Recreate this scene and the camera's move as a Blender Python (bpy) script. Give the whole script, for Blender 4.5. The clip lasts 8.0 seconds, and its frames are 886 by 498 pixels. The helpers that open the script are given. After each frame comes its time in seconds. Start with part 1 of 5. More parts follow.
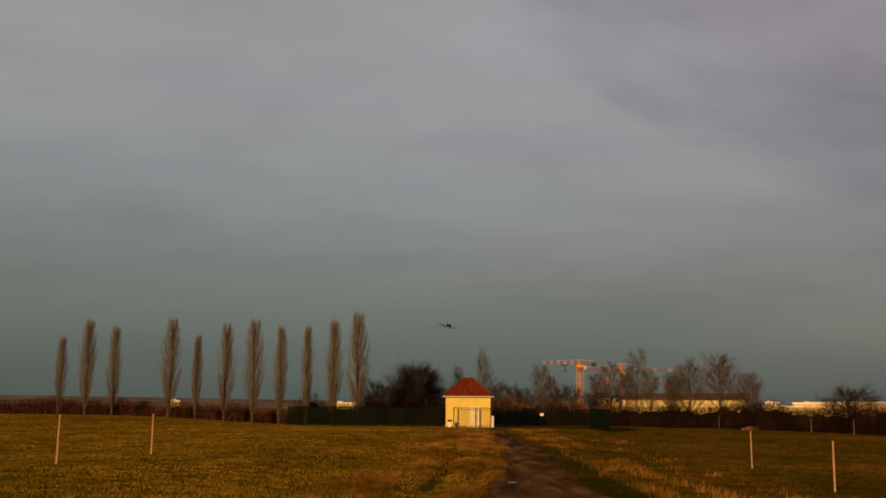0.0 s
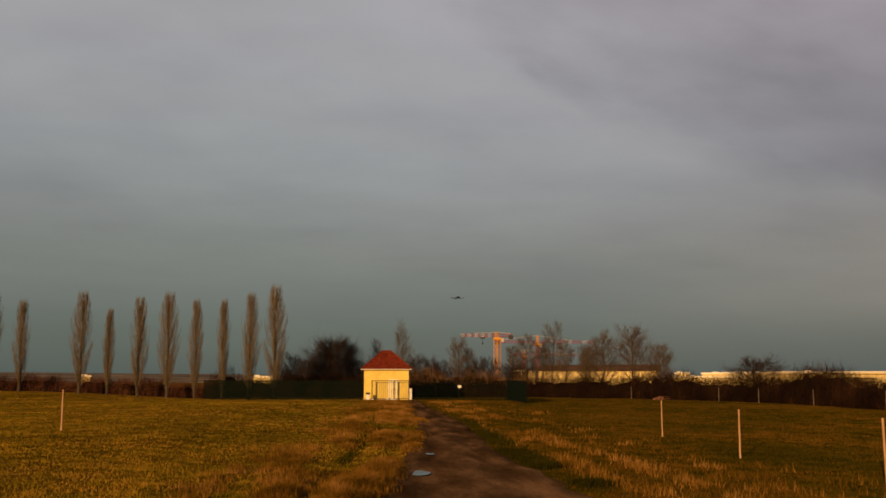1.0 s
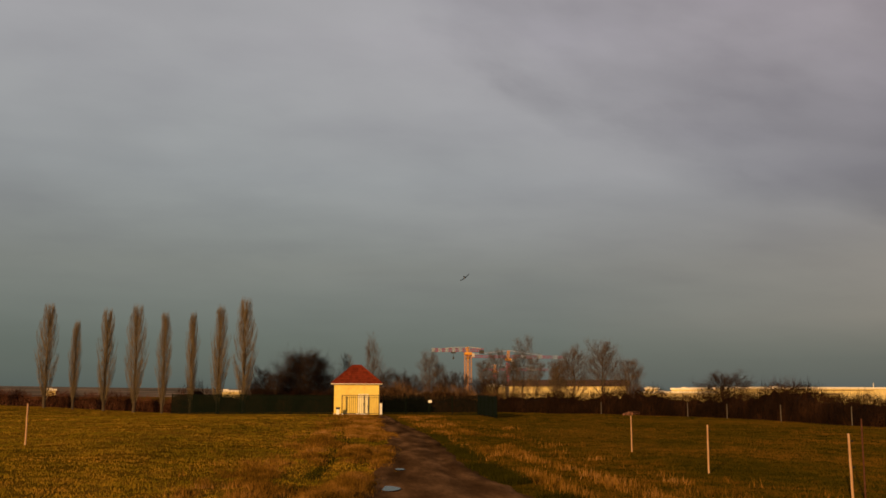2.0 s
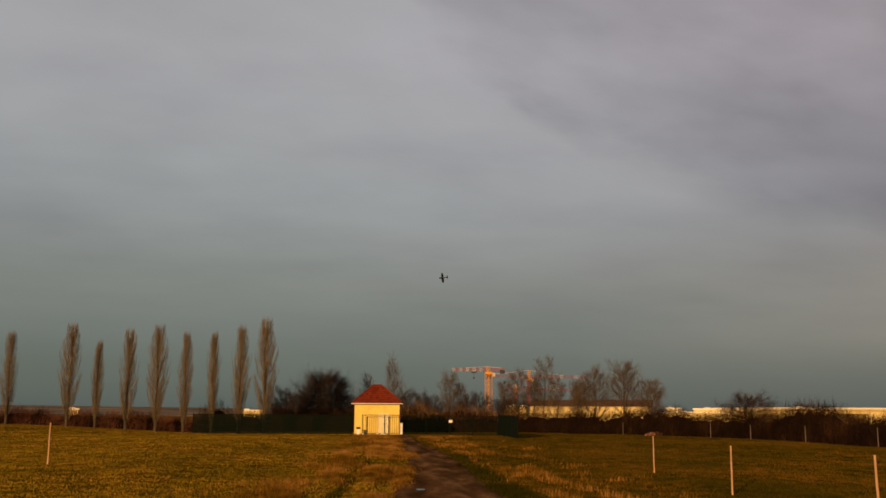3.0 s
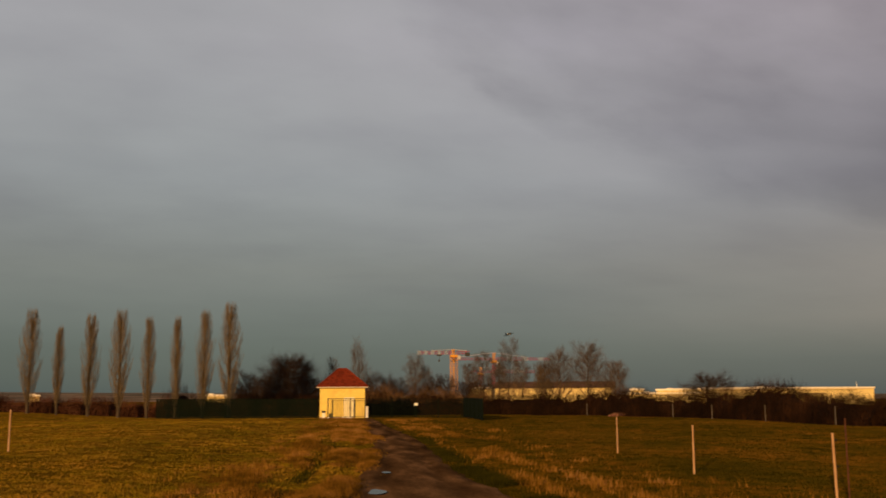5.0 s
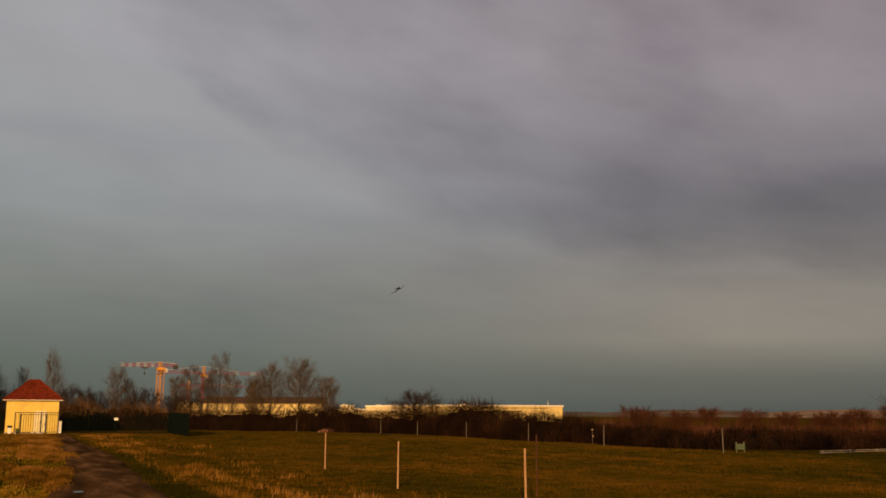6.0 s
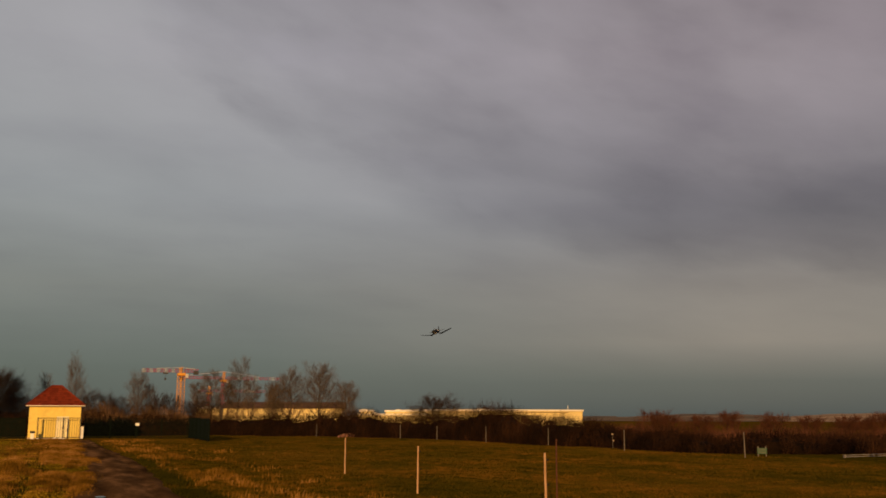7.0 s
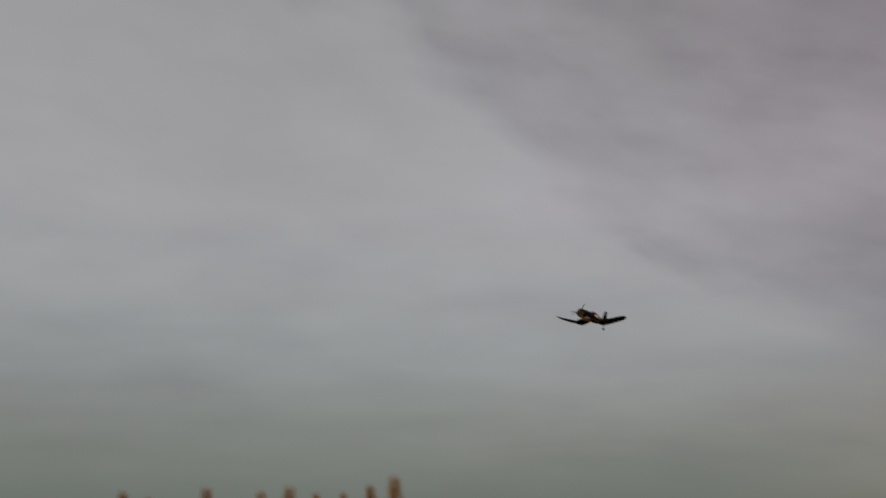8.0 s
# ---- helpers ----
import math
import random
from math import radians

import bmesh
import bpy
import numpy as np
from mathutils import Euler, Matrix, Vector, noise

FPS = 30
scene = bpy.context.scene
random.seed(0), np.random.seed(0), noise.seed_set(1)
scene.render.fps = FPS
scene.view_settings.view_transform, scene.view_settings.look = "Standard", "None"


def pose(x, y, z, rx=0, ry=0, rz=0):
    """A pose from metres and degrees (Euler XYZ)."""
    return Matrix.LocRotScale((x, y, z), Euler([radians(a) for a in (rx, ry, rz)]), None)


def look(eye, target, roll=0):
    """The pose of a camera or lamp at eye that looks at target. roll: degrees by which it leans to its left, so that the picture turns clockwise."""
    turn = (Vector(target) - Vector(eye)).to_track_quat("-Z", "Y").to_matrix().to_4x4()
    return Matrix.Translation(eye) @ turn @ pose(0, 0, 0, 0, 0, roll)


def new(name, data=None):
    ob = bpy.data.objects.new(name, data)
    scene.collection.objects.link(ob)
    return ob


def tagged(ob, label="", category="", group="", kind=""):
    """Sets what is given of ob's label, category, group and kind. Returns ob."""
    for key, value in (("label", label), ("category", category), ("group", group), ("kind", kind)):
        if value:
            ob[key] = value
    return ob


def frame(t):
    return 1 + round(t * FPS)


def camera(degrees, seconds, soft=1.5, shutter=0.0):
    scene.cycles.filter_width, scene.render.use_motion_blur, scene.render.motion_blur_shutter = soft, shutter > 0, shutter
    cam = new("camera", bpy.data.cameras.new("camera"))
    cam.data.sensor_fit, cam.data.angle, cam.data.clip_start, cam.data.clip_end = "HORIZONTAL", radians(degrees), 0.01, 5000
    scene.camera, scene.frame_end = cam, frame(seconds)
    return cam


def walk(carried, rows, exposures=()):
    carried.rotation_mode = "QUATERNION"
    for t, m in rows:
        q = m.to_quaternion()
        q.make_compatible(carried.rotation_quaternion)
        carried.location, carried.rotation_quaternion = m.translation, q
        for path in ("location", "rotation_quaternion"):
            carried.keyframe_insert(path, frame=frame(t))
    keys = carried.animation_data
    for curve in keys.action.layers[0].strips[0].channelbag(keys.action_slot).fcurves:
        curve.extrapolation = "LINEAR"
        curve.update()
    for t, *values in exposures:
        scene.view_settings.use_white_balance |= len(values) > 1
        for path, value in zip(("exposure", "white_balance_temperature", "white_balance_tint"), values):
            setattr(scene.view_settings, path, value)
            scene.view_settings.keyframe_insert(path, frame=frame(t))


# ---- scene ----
cam = camera(49.72, 8.0, soft=1.6, shutter=0.2)
EYE = (0.0, 0.0, 2.1)


def aim(bearing, tilt, roll):
    """A pose at the viewer's place from degrees: bearing to the right of +y, tilt above level."""
    b, p = radians(bearing), radians(tilt)
    way = Vector((math.sin(b) * math.cos(p), math.cos(b) * math.cos(p), math.sin(p)))
    return look(EYE, Vector(EYE) + way, roll)


PATH = [
    (0.0, -1.473, 9.358, 0.478), (0.5, 1.103, 8.206, 0.367), (0.8, 2.514, 7.87, 0.108),
    (1.0, 3.448, 7.773, -0.015), (1.2, 4.178, 7.78, 0.06), (1.5, 4.965, 8.139, 0.002),
    (1.7, 5.243, 8.218, 0.106), (2.8, 4.314, 10.109, 0.229), (3.0, 3.938, 9.802, 0.244),
    (3.2, 3.322, 9.775, 0.38), (3.5, 1.438, 9.424, 0.304), (3.8, 0.366, 9.198, 0.2),
    (4.0, 0.366, 8.884, 0.091), (4.2, 0.955, 8.273, -0.037), (5.3, 10.833, 9.087, -0.15),
    (5.5, 15.262, 9.023, 0.017), (5.6, 17.471, 9.045, -0.016), (5.8, 20.932, 9.37, 0.085),
    (6.0, 22.997, 9.699, 0.158), (6.5, 22.875, 10.129, -0.149), (7.0, 21.869, 9.969, 0.034),
    (7.2, 20.26, 9.016, -0.061), (7.3, 19.485, 8.708, -0.118), (7.4, 17.707, 8.757, -0.1),
    (7.5, 15.169, 9.669, 0.067), (7.6, 12.313, 11.345, -0.177), (7.7, 9.247, 12.601, -0.217),
    (7.8, 5.464, 14.096, -0.33), (7.9, 1.378, 16.047, -0.386), (8.0, -3.457, 18.854, -0.845),
]
EXPOSURES = [(0.0, -0.12), (0.5, -0.06), (1.0, 0.05), (1.5, 0.06), (3.5, 0.13), (5.5, 0.05), (6.5, -0.02), (7.5, 0.06), (8.0, 0.06)]
walk(cam, [(t, aim(b, p, r)) for t, b, p, r in PATH], EXPOSURES)

# ---- light: a low evening sun behind the viewer, under a heavy cloud deck ----
SUN_BEARING, SUN_HEIGHT = 207.0, 11.0
sun_data = bpy.data.lights.new("sun", "SUN")
sun_data.energy, sun_data.angle, sun_data.color = 4.7, radians(0.6), (1.0, 0.56, 0.20)
sun = new("sun", sun_data)
sb, se = radians(SUN_BEARING), radians(SUN_HEIGHT)
sun_way = Vector((math.sin(sb) * math.cos(se), math.cos(sb) * math.cos(se), math.sin(se)))
sun.matrix_world = look(sun_way * 100, (0, 0, 0))


class Nodes:
    """A short way of writing a node tree."""

    def __init__(self, tree):
        self.tree = tree
        tree.nodes.clear()

    def add(self, kind, **inputs):
        node = self.tree.nodes.new(kind)
        for key, value in inputs.items():
            self.plug(node, key.replace("_", " "), value)
        return node

    def plug(self, node, key, value):
        socket = node.inputs[int(key)] if key.isdigit() else node.inputs[key]
        if isinstance(value, bpy.types.NodeSocket):
            self.tree.links.new(value, socket)
        elif isinstance(value, bpy.types.Node):
            self.tree.links.new(value.outputs[0], socket)
        else:
            socket.default_value = value

    def math(self, op, a, b=0.0, clamp=False):
        node = self.tree.nodes.new("ShaderNodeMath")
        node.operation, node.use_clamp = op, clamp
        self.plug(node, "0", a)
        self.plug(node, "1", b)
        return node.outputs[0]

    def ramp(self, fac, stops):
        node = self.tree.nodes.new("ShaderNodeValToRGB")
        self.plug(node, "Fac", fac)
        els = node.color_ramp.elements
        for i, (at, c) in enumerate(stops):
            el = els[i] if i < 2 else els.new(at)
            el.position = at
            el.color = (*c, 1) if len(c) == 3 else c
        return node.outputs[0]

    def noise(self, vec, scale, detail=4.0, rough=0.55):
        node = self.tree.nodes.new("ShaderNodeTexNoise")
        self.plug(node, "Scale", scale)
        self.plug(node, "Detail", detail)
        self.plug(node, "Roughness", rough)
        if vec is not None:
            self.plug(node, "Vector", vec)
        return node.outputs["Fac"]

    def mix(self, fac, a, b, blend="MIX"):
        node = self.tree.nodes.new("ShaderNodeMix")
        node.data_type, node.blend_type = "RGBA", blend
        self.plug(node, "0", fac)
        for i, v in ((6, a), (7, b)):
            if isinstance(v, tuple):
                v = (*v, 1) if len(v) == 3 else v
            self.plug(node, str(i), v)
        return node.outputs[2]

    def mapped(self, vec, scale=(1, 1, 1), loc=(0, 0, 0), rot=(0, 0, 0)):
        node = self.tree.nodes.new("ShaderNodeMapping")
        self.plug(node, "Vector", vec)
        self.plug(node, "Scale", scale)
        self.plug(node, "Location", loc)
        self.plug(node, "Rotation", rot)
        return node.outputs[0]


def build_world():
    world = bpy.data.worlds.new("evening_sky")
    scene.world = world
    world.use_nodes = True
    n = Nodes(world.node_tree)
    co = n.add("ShaderNodeTexCoord").outputs["Generated"]
    xyz = n.add("ShaderNodeSeparateXYZ", Vector=co)
    x, y, z = xyz.outputs
    sky = n.add("ShaderNodeTexSky")
    sky.sky_type, sky.sun_disc = "NISHITA", False
    sky.sun_elevation, sky.sun_rotation = radians(SUN_HEIGHT), radians(SUN_BEARING)
    clear = n.mix(1.0, sky.outputs[0], (0.08, 0.08, 0.08), "MULTIPLY")
    # the cloud deck as a flat sheet seen in perspective
    up = n.math("ADD", n.math("MAXIMUM", z, 0.0), 0.16)
    sheet = n.add("ShaderNodeCombineXYZ", X=n.math("DIVIDE", x, up), Y=n.math("DIVIDE", y, up), Z=0.0).outputs[0]
    # height: dark teal at the horizon, pale grey higher up, heavier again overhead
    deck = n.ramp(z, [(0.0, (0.078, 0.098, 0.092)), (0.05, (0.110, 0.128, 0.116)), (0.13, (0.200, 0.202, 0.184)),
                      (0.22, (0.302, 0.304, 0.306)), (0.36, (0.385, 0.368, 0.380)), (0.6, (0.31, 0.297, 0.305)), (0.9, (0.17, 0.16, 0.17))])
    # towards the east the deck is mauve, with a warm pale strip low down
    wisp = n.noise(n.mapped(sheet, (0.5, 0.5, 1)), 1.2, 3)
    side = n.math("SUBTRACT", n.math("MULTIPLY", x, 1.25), n.math("MULTIPLY", wisp, 0.5))
    mauve = n.ramp(n.math("ADD", side, 0.42), [(0.0, (0.98, 1.01, 1.0)), (0.42, (1.01, 1.0, 1.01)), (0.68, (1.01, 0.965, 0.985)), (1.0, (0.99, 0.905, 0.92))])
    deck = n.mix(1.0, deck, mauve, "MULTIPLY")
    low = n.ramp(z, [(0.0, (0, 0, 0)), (0.035, (0.1, 0.1, 0.1)), (0.075, (1, 1, 1)), (0.12, (0.8, 0.8, 0.8)), (0.2, (0, 0, 0))])
    strip = n.math("MULTIPLY", low, n.ramp(x, [(0.2, (0, 0, 0)), (0.45, (0.45, 0.45, 0.45)), (0.64, (1, 1, 1)), (0.8, (0.8, 0.8, 0.8))]))
    deck = n.mix(n.math("MULTIPLY", strip, 0.62), deck, (0.335, 0.275, 0.225))
    # a cloud bank over the east in two lobes, whose rims fall from the north to the south-east
    turn = n.math("DIVIDE", n.math("ADD", n.math("ARCTAN2", x, y), 0.5), 2.0, True)
    climb = n.math("ARCSINE", z)
    slant = n.add("ShaderNodeCombineXYZ", X=turn, Y=n.math("ADD", climb, n.math("MULTIPLY", turn, 0.45)), Z=0.0).outputs[0]
    ruffle = n.math("SUBTRACT", n.noise(n.mapped(slant, (11, 12, 1), (0.7, 0.2, 0)), 1.0, 6, 0.55), 0.5)
    curl = n.noise(n.mapped(slant, (13, 14, 1), (3.1, 5.2, 0)), 1.0, 5, 0.5)
    def lobe(rim, wave, shades):
        edge = n.ramp(turn, [(a, (v,) * 3) for a, v in rim])
        gap = n.math("SUBTRACT", n.math("ADD", climb, n.math("MULTIPLY", ruffle, wave)), edge)
        return n.ramp(n.math("ADD", gap, 0.5), shades)
    upper = lobe([(0.163, 0.60), (0.25, 0.47), (0.30, 0.37), (0.355, 0.31), (0.433, 0.275), (0.494, 0.25), (0.547, 0.22), (0.669, 0.18)], 0.16,
                 [(0.47, (1.0, 1.0, 1.0)), (0.50, (0.90, 0.897, 0.903)), (0.53, (0.835, 0.828, 0.838)), (0.60, (0.87, 0.86, 0.87)), (0.70, (0.80, 0.785, 0.79)), (0.85, (0.74, 0.72, 0.73))])
    lower = lobe([(0.36, 0.25), (0.43, 0.222), (0.480, 0.195), (0.512, 0.172), (0.599, 0.150), (0.669, 0.135), (1.0, 0.16)], 0.07,
                 [(0.485, (1.0, 1.0, 1.0)), (0.505, (0.78, 0.77, 0.79)), (0.525, (0.64, 0.62, 0.65)), (0.56, (0.62, 0.60, 0.62)), (0.61, (0.82, 0.80, 0.81)), (0.68, (0.94, 0.92, 0.92))])
    torn = n.ramp(curl, [(0.30, (0.86, 0.85, 0.86)), (0.5, (1.0, 1.0, 1.0)), (0.70, (1.10, 1.10, 1.11))])
    inside = n.ramp(upper, [(0.84, (1.0, 1.0, 1.0)), (0.99, (0.25, 0.25, 0.25))])
    deck = n.mix(1.0, deck, upper, "MULTIPLY")
    deck = n.mix(n.ramp(turn, [(0.37, (0.0,) * 3), (0.47, (0.6,) * 3), (0.56, (1.0,) * 3)]), deck, n.mix(1.0, deck, lower, "MULTIPLY"))
    deck = n.mix(inside, deck, n.mix(1.0, deck, torn, "MULTIPLY"))
    # softer billows and streaks everywhere above the horizon haze
    soft = n.noise(n.mapped(sheet, (0.55, 0.8, 1), (1.35, 0.55, 0), (0, 0, radians(-30))), 1.3, 4, 0.5)
    cloud = n.ramp(soft, [(0.32, (0.91, 0.905, 0.915)), (0.5, (1.0, 1.0, 1.0)), (0.68, (1.05, 1.045, 1.045))])
    fine = n.noise(n.mapped(sheet, (0.9, 1.3, 1), (8.0, 2.0, 0), (0, 0, radians(-30))), 2.6, 6, 0.55)
    streak = n.ramp(fine, [(0.32, (0.95, 0.945, 0.955)), (0.52, (1.0, 1.0, 1.0)), (0.72, (1.03, 1.03, 1.025))])
    broken = n.mix(1.0, n.mix(1.0, deck, cloud, "MULTIPLY"), streak, "MULTIPLY")
    high = n.ramp(z, [(0.03, (0.15, 0.15, 0.15)), (0.14, (1, 1, 1))])
    deck = n.mix(high, deck, broken)
    out = n.mix(0.93, clear, deck)
    back = n.add("ShaderNodeBackground", Color=out, Strength=1.0)
    n.add("ShaderNodeOutputWorld", Surface=back)


build_world()


# ---- materials ----
def material(name, stops, scale=3.0, rough=0.85, metal=0.0, bump=0.3, bump_scale=40.0, stretch=(1, 1, 1), jitter=0.0,
             island=0.0, stain=None, stain_scale=0.6, sheen_spec=0.05):
    """Colour by two scales of noise over real metres, with fine relief; jitter per object, island per piece."""
    m = bpy.data.materials.new(name)
    m.use_nodes = True
    n = Nodes(m.node_tree)
    co = n.add("ShaderNodeTexCoord").outputs["Object"]
    vec = n.mapped(co, stretch)
    big = n.noise(vec, scale, 5)
    col = n.ramp(big, stops)
    if stain:
        mask = n.ramp(n.noise(vec, stain_scale, 6, 0.6), [(0.48, (0, 0, 0)), (0.66, (1, 1, 1))])
        col = n.mix(n.math("MULTIPLY", mask, 0.8), col, stain)
    grain = n.noise(vec, bump_scale, 4)
    shade = n.ramp(grain, [(0.25, (0.78, 0.78, 0.78)), (0.75, (1.15, 1.15, 1.15))])
    col = n.mix(1.0, col, shade, "MULTIPLY")
    for amount, source in ((jitter, "ShaderNodeObjectInfo"), (island, "ShaderNodeNewGeometry")):
        if amount:
            value = n.add(source).outputs["Random" if source == "ShaderNodeObjectInfo" else "Random Per Island"]
            lum = n.math("ADD", n.math("MULTIPLY", value, 2 * amount), 1 - amount)
            rgb = n.add("ShaderNodeCombineColor", Red=lum, Green=lum, Blue=lum).outputs[0]
            col = n.mix(1.0, col, rgb, "MULTIPLY")
    p = n.add("ShaderNodeBsdfPrincipled", Base_Color=col, Roughness=rough, Metallic=metal)
    p.inputs["Specular IOR Level"].default_value = sheen_spec
    if bump:
        b = n.add("ShaderNodeBump", Strength=bump, Distance=0.02, Height=grain)
        n.plug(p, "Normal", b)
    n.add("ShaderNodeOutputMaterial", Surface=p)
    return m


def glow_free(rgb, name, rough=0.5, metal=0.0, k=0.15):
    lo, hi = tuple(c * (1 - k) for c in rgb), tuple(min(1, c * (1 + k)) for c in rgb)
    return material(name, [(0.3, lo), (0.7, hi)], 2.0, rough, metal, 0.15, 60)


def ground_material():
    m = bpy.data.materials.new("meadow_soil")
    m.use_nodes = True
    n = Nodes(m.node_tree)
    co = n.add("ShaderNodeTexCoord").outputs["Object"]
    wide = n.noise(n.mapped(co, (1, 0.55, 1)), 0.11, 6, 0.6)
    mid = n.noise(co, 0.9, 6, 0.65)
    fine = n.noise(co, 9.0, 5, 0.7)
    green = n.ramp(mid, [(0.3, (0.032, 0.029, 0.0022)), (0.52, (0.074, 0.055, 0.0035)), (0.72, (0.14, 0.082, 0.006))])
    straw = n.ramp(mid, [(0.3, (0.10, 0.058, 0.005)), (0.7, (0.25, 0.132, 0.014))])
    # the mown field west of the track is drier than the pasture east of it
    x = n.add("ShaderNodeSeparateXYZ", Vector=co).outputs[0]
    dry = n.ramp(n.math("ADD", n.math("MULTIPLY", x, -0.06), 0.5), [(0.4, (0, 0, 0)), (0.62, (0.17, 0.17, 0.17))])
    col = n.mix(n.ramp(n.math("ADD", wide, dry), [(0.48, (0, 0, 0)), (0.68, (1, 1, 1))]), green, straw)
    col = n.mix(1.0, col, n.ramp(fine, [(0.3, (0.6, 0.6, 0.6)), (0.7, (1.25, 1.25, 1.25))]), "MULTIPLY")
    p = n.add("ShaderNodeBsdfPrincipled", Base_Color=col, Roughness=0.95)
    p.inputs["Specular IOR Level"].default_value = 0.0
    h = n.math("ADD", n.math("MULTIPLY", mid, 0.6), n.math("MULTIPLY", fine, 0.4))
    b = n.add("ShaderNodeBump", Strength=1.0, Distance=0.18, Height=h)
    n.plug(p, "Normal", b)
    n.add("ShaderNodeOutputMaterial", Surface=p)
    return m


def blade_material(name, stops):
    """Grass blades: colour by patches over the meadow and by blade."""
    m = bpy.data.materials.new(name)
    m.use_nodes = True
    n = Nodes(m.node_tree)
    co = n.add("ShaderNodeTexCoord").outputs["Object"]
    patch = n.math("ADD", n.math("MULTIPLY", n.noise(n.mapped(co, (1, 0.6, 0)), 0.22, 6, 0.6), 0.55), n.math("MULTIPLY", n.noise(n.mapped(co, (1, 0.7, 0)), 1.5, 4, 0.6), 0.45))
    rnd = n.add("ShaderNodeNewGeometry").outputs["Random Per Island"]
    patch = n.math("ADD", n.math("MULTIPLY", n.math("SUBTRACT", patch, 0.5), 1.7), 0.44)
    fac = n.math("ADD", patch, n.math("MULTIPLY", rnd, 0.12))
    col = n.ramp(fac, stops)
    p = n.add("ShaderNodeBsdfPrincipled", Base_Color=col, Roughness=0.8)
    p.inputs["Specular IOR Level"].default_value = 0.0
    # curved blades: their faces shade as a soft tuft, not as flat chips
    face = n.add("ShaderNodeVectorMath", Vector=n.add("ShaderNodeNewGeometry").outputs["Normal"])
    face.operation = "SCALE"
    face.inputs["Scale"].default_value = 0.45
    tuft = n.add("ShaderNodeVectorMath")
    tuft.operation = "ADD"
    n.plug(tuft, "0", face.outputs[0])
    tuft.inputs[1].default_value = (-0.1, -0.3, 0.62)
    even = n.add("ShaderNodeVectorMath")
    even.operation = "NORMALIZE"
    n.plug(even, "0", tuft.outputs[0])
    n.plug(p, "Normal", even.outputs[0])
    n.add("ShaderNodeOutputMaterial", Surface=p)
    return m


M_SOIL = ground_material()
M_GRASS = blade_material("pasture_blades", [(0.30, (0.026, 0.023, 0.002)), (0.45, (0.052, 0.037, 0.003)), (0.58, (0.088, 0.047, 0.005)), (0.78, (0.145, 0.068, 0.011))])
M_MOWN = blade_material("mown_blades", [(0.30, (0.080, 0.068, 0.004)), (0.45, (0.142, 0.102, 0.006)), (0.58, (0.235, 0.140, 0.012)), (0.78, (0.34, 0.175, 0.021))])
M_STRAW = blade_material("dry_straw", [(0.36, (0.066, 0.036, 0.004)), (0.50, (0.145, 0.072, 0.010)), (0.62, (0.24, 0.118, 0.024)), (0.8, (0.34, 0.190, 0.07))])
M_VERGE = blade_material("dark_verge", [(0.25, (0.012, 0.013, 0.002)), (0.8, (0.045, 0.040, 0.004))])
M_TRACK = material("muddy_gravel", [(0.32, (0.056, 0.029, 0.012)), (0.5, (0.115, 0.060, 0.025)), (0.66, (0.24, 0.125, 0.055))], 1.1, 0.85, 0, 0.35, 14,
                   stain=(0.020, 0.010, 0.004), stain_scale=0.35, sheen_spec=0.0, stretch=(1, 0.22, 1))
M_WATER = material("puddle_water", [(0.4, (0.03, 0.025, 0.02)), (0.6, (0.04, 0.033, 0.025))], 2.0, 0.12, 0, 0.0, sheen_spec=0.45)
M_RENDER_WALL = material("cream_render", [(0.3, (0.70, 0.53, 0.13)), (0.7, (0.80, 0.63, 0.17))], 0.9, 0.9, 0, 0.25, 45, stain=(0.62, 0.45, 0.12), stain_scale=0.8)
M_TILE = material("red_clay_tile", [(0.3, (0.115, 0.018, 0.008)), (0.7, (0.20, 0.034, 0.013))], 1.4, 0.85, 0, 0.3, 30, jitter=0.22)
M_FASCIA = glow_free((0.40, 0.30, 0.20), "fascia_board", 0.7)
M_WHITE = glow_free((0.78, 0.76, 0.70), "white_paint", 0.5, 0, 0.06)
M_DOOR = glow_free((0.82, 0.74, 0.46), "ivory_door_paint", 0.5, 0, 0.05)
M_STEEL_DARK = glow_free((0.05, 0.05, 0.05), "dark_steel", 0.5, 0.4)
M_GREEN_FENCE = glow_free((0.0035, 0.007, 0.004), "dark_green_coating", 0.8)
M_POST = material("peeled_chestnut", [(0.3, (0.36, 0.20, 0.10)), (0.7, (0.56, 0.36, 0.21))], 9, 0.85, 0, 0.4, 60, (1, 1, 0.15), jitter=0.1)
M_STICK = material("weathered_stick", [(0.3, (0.05, 0.022, 0.014)), (0.7, (0.10, 0.04, 0.025))], 9, 0.9)
M_GREYPOST = material("grey_wood_post", [(0.3, (0.11, 0.095, 0.082)), (0.7, (0.19, 0.165, 0.145))], 9, 0.9, 0, 0.4, 60, (1, 1, 0.15), jitter=0.15)
M_BARK = material("grey_brown_bark", [(0.3, (0.038, 0.029, 0.020)), (0.7, (0.085, 0.066, 0.047))], 3, 0.95, 0, 0.5, 30, (1, 1, 0.3))
M_TWIG = material("poplar_twigs", [(0.3, (0.098, 0.074, 0.043)), (0.7, (0.175, 0.133, 0.080))], 2, 0.95, 0, 0, island=0.3)
M_TWIG_DARK = material("dark_twigs", [(0.3, (0.022, 0.014, 0.010)), (0.7, (0.046, 0.029, 0.020))], 2, 0.95, 0, 0, island=0.35)
M_TWIG_WARM = material("warm_twigs", [(0.3, (0.058, 0.042, 0.029)), (0.7, (0.11, 0.080, 0.056))], 2, 0.95, 0, 0, island=0.3)
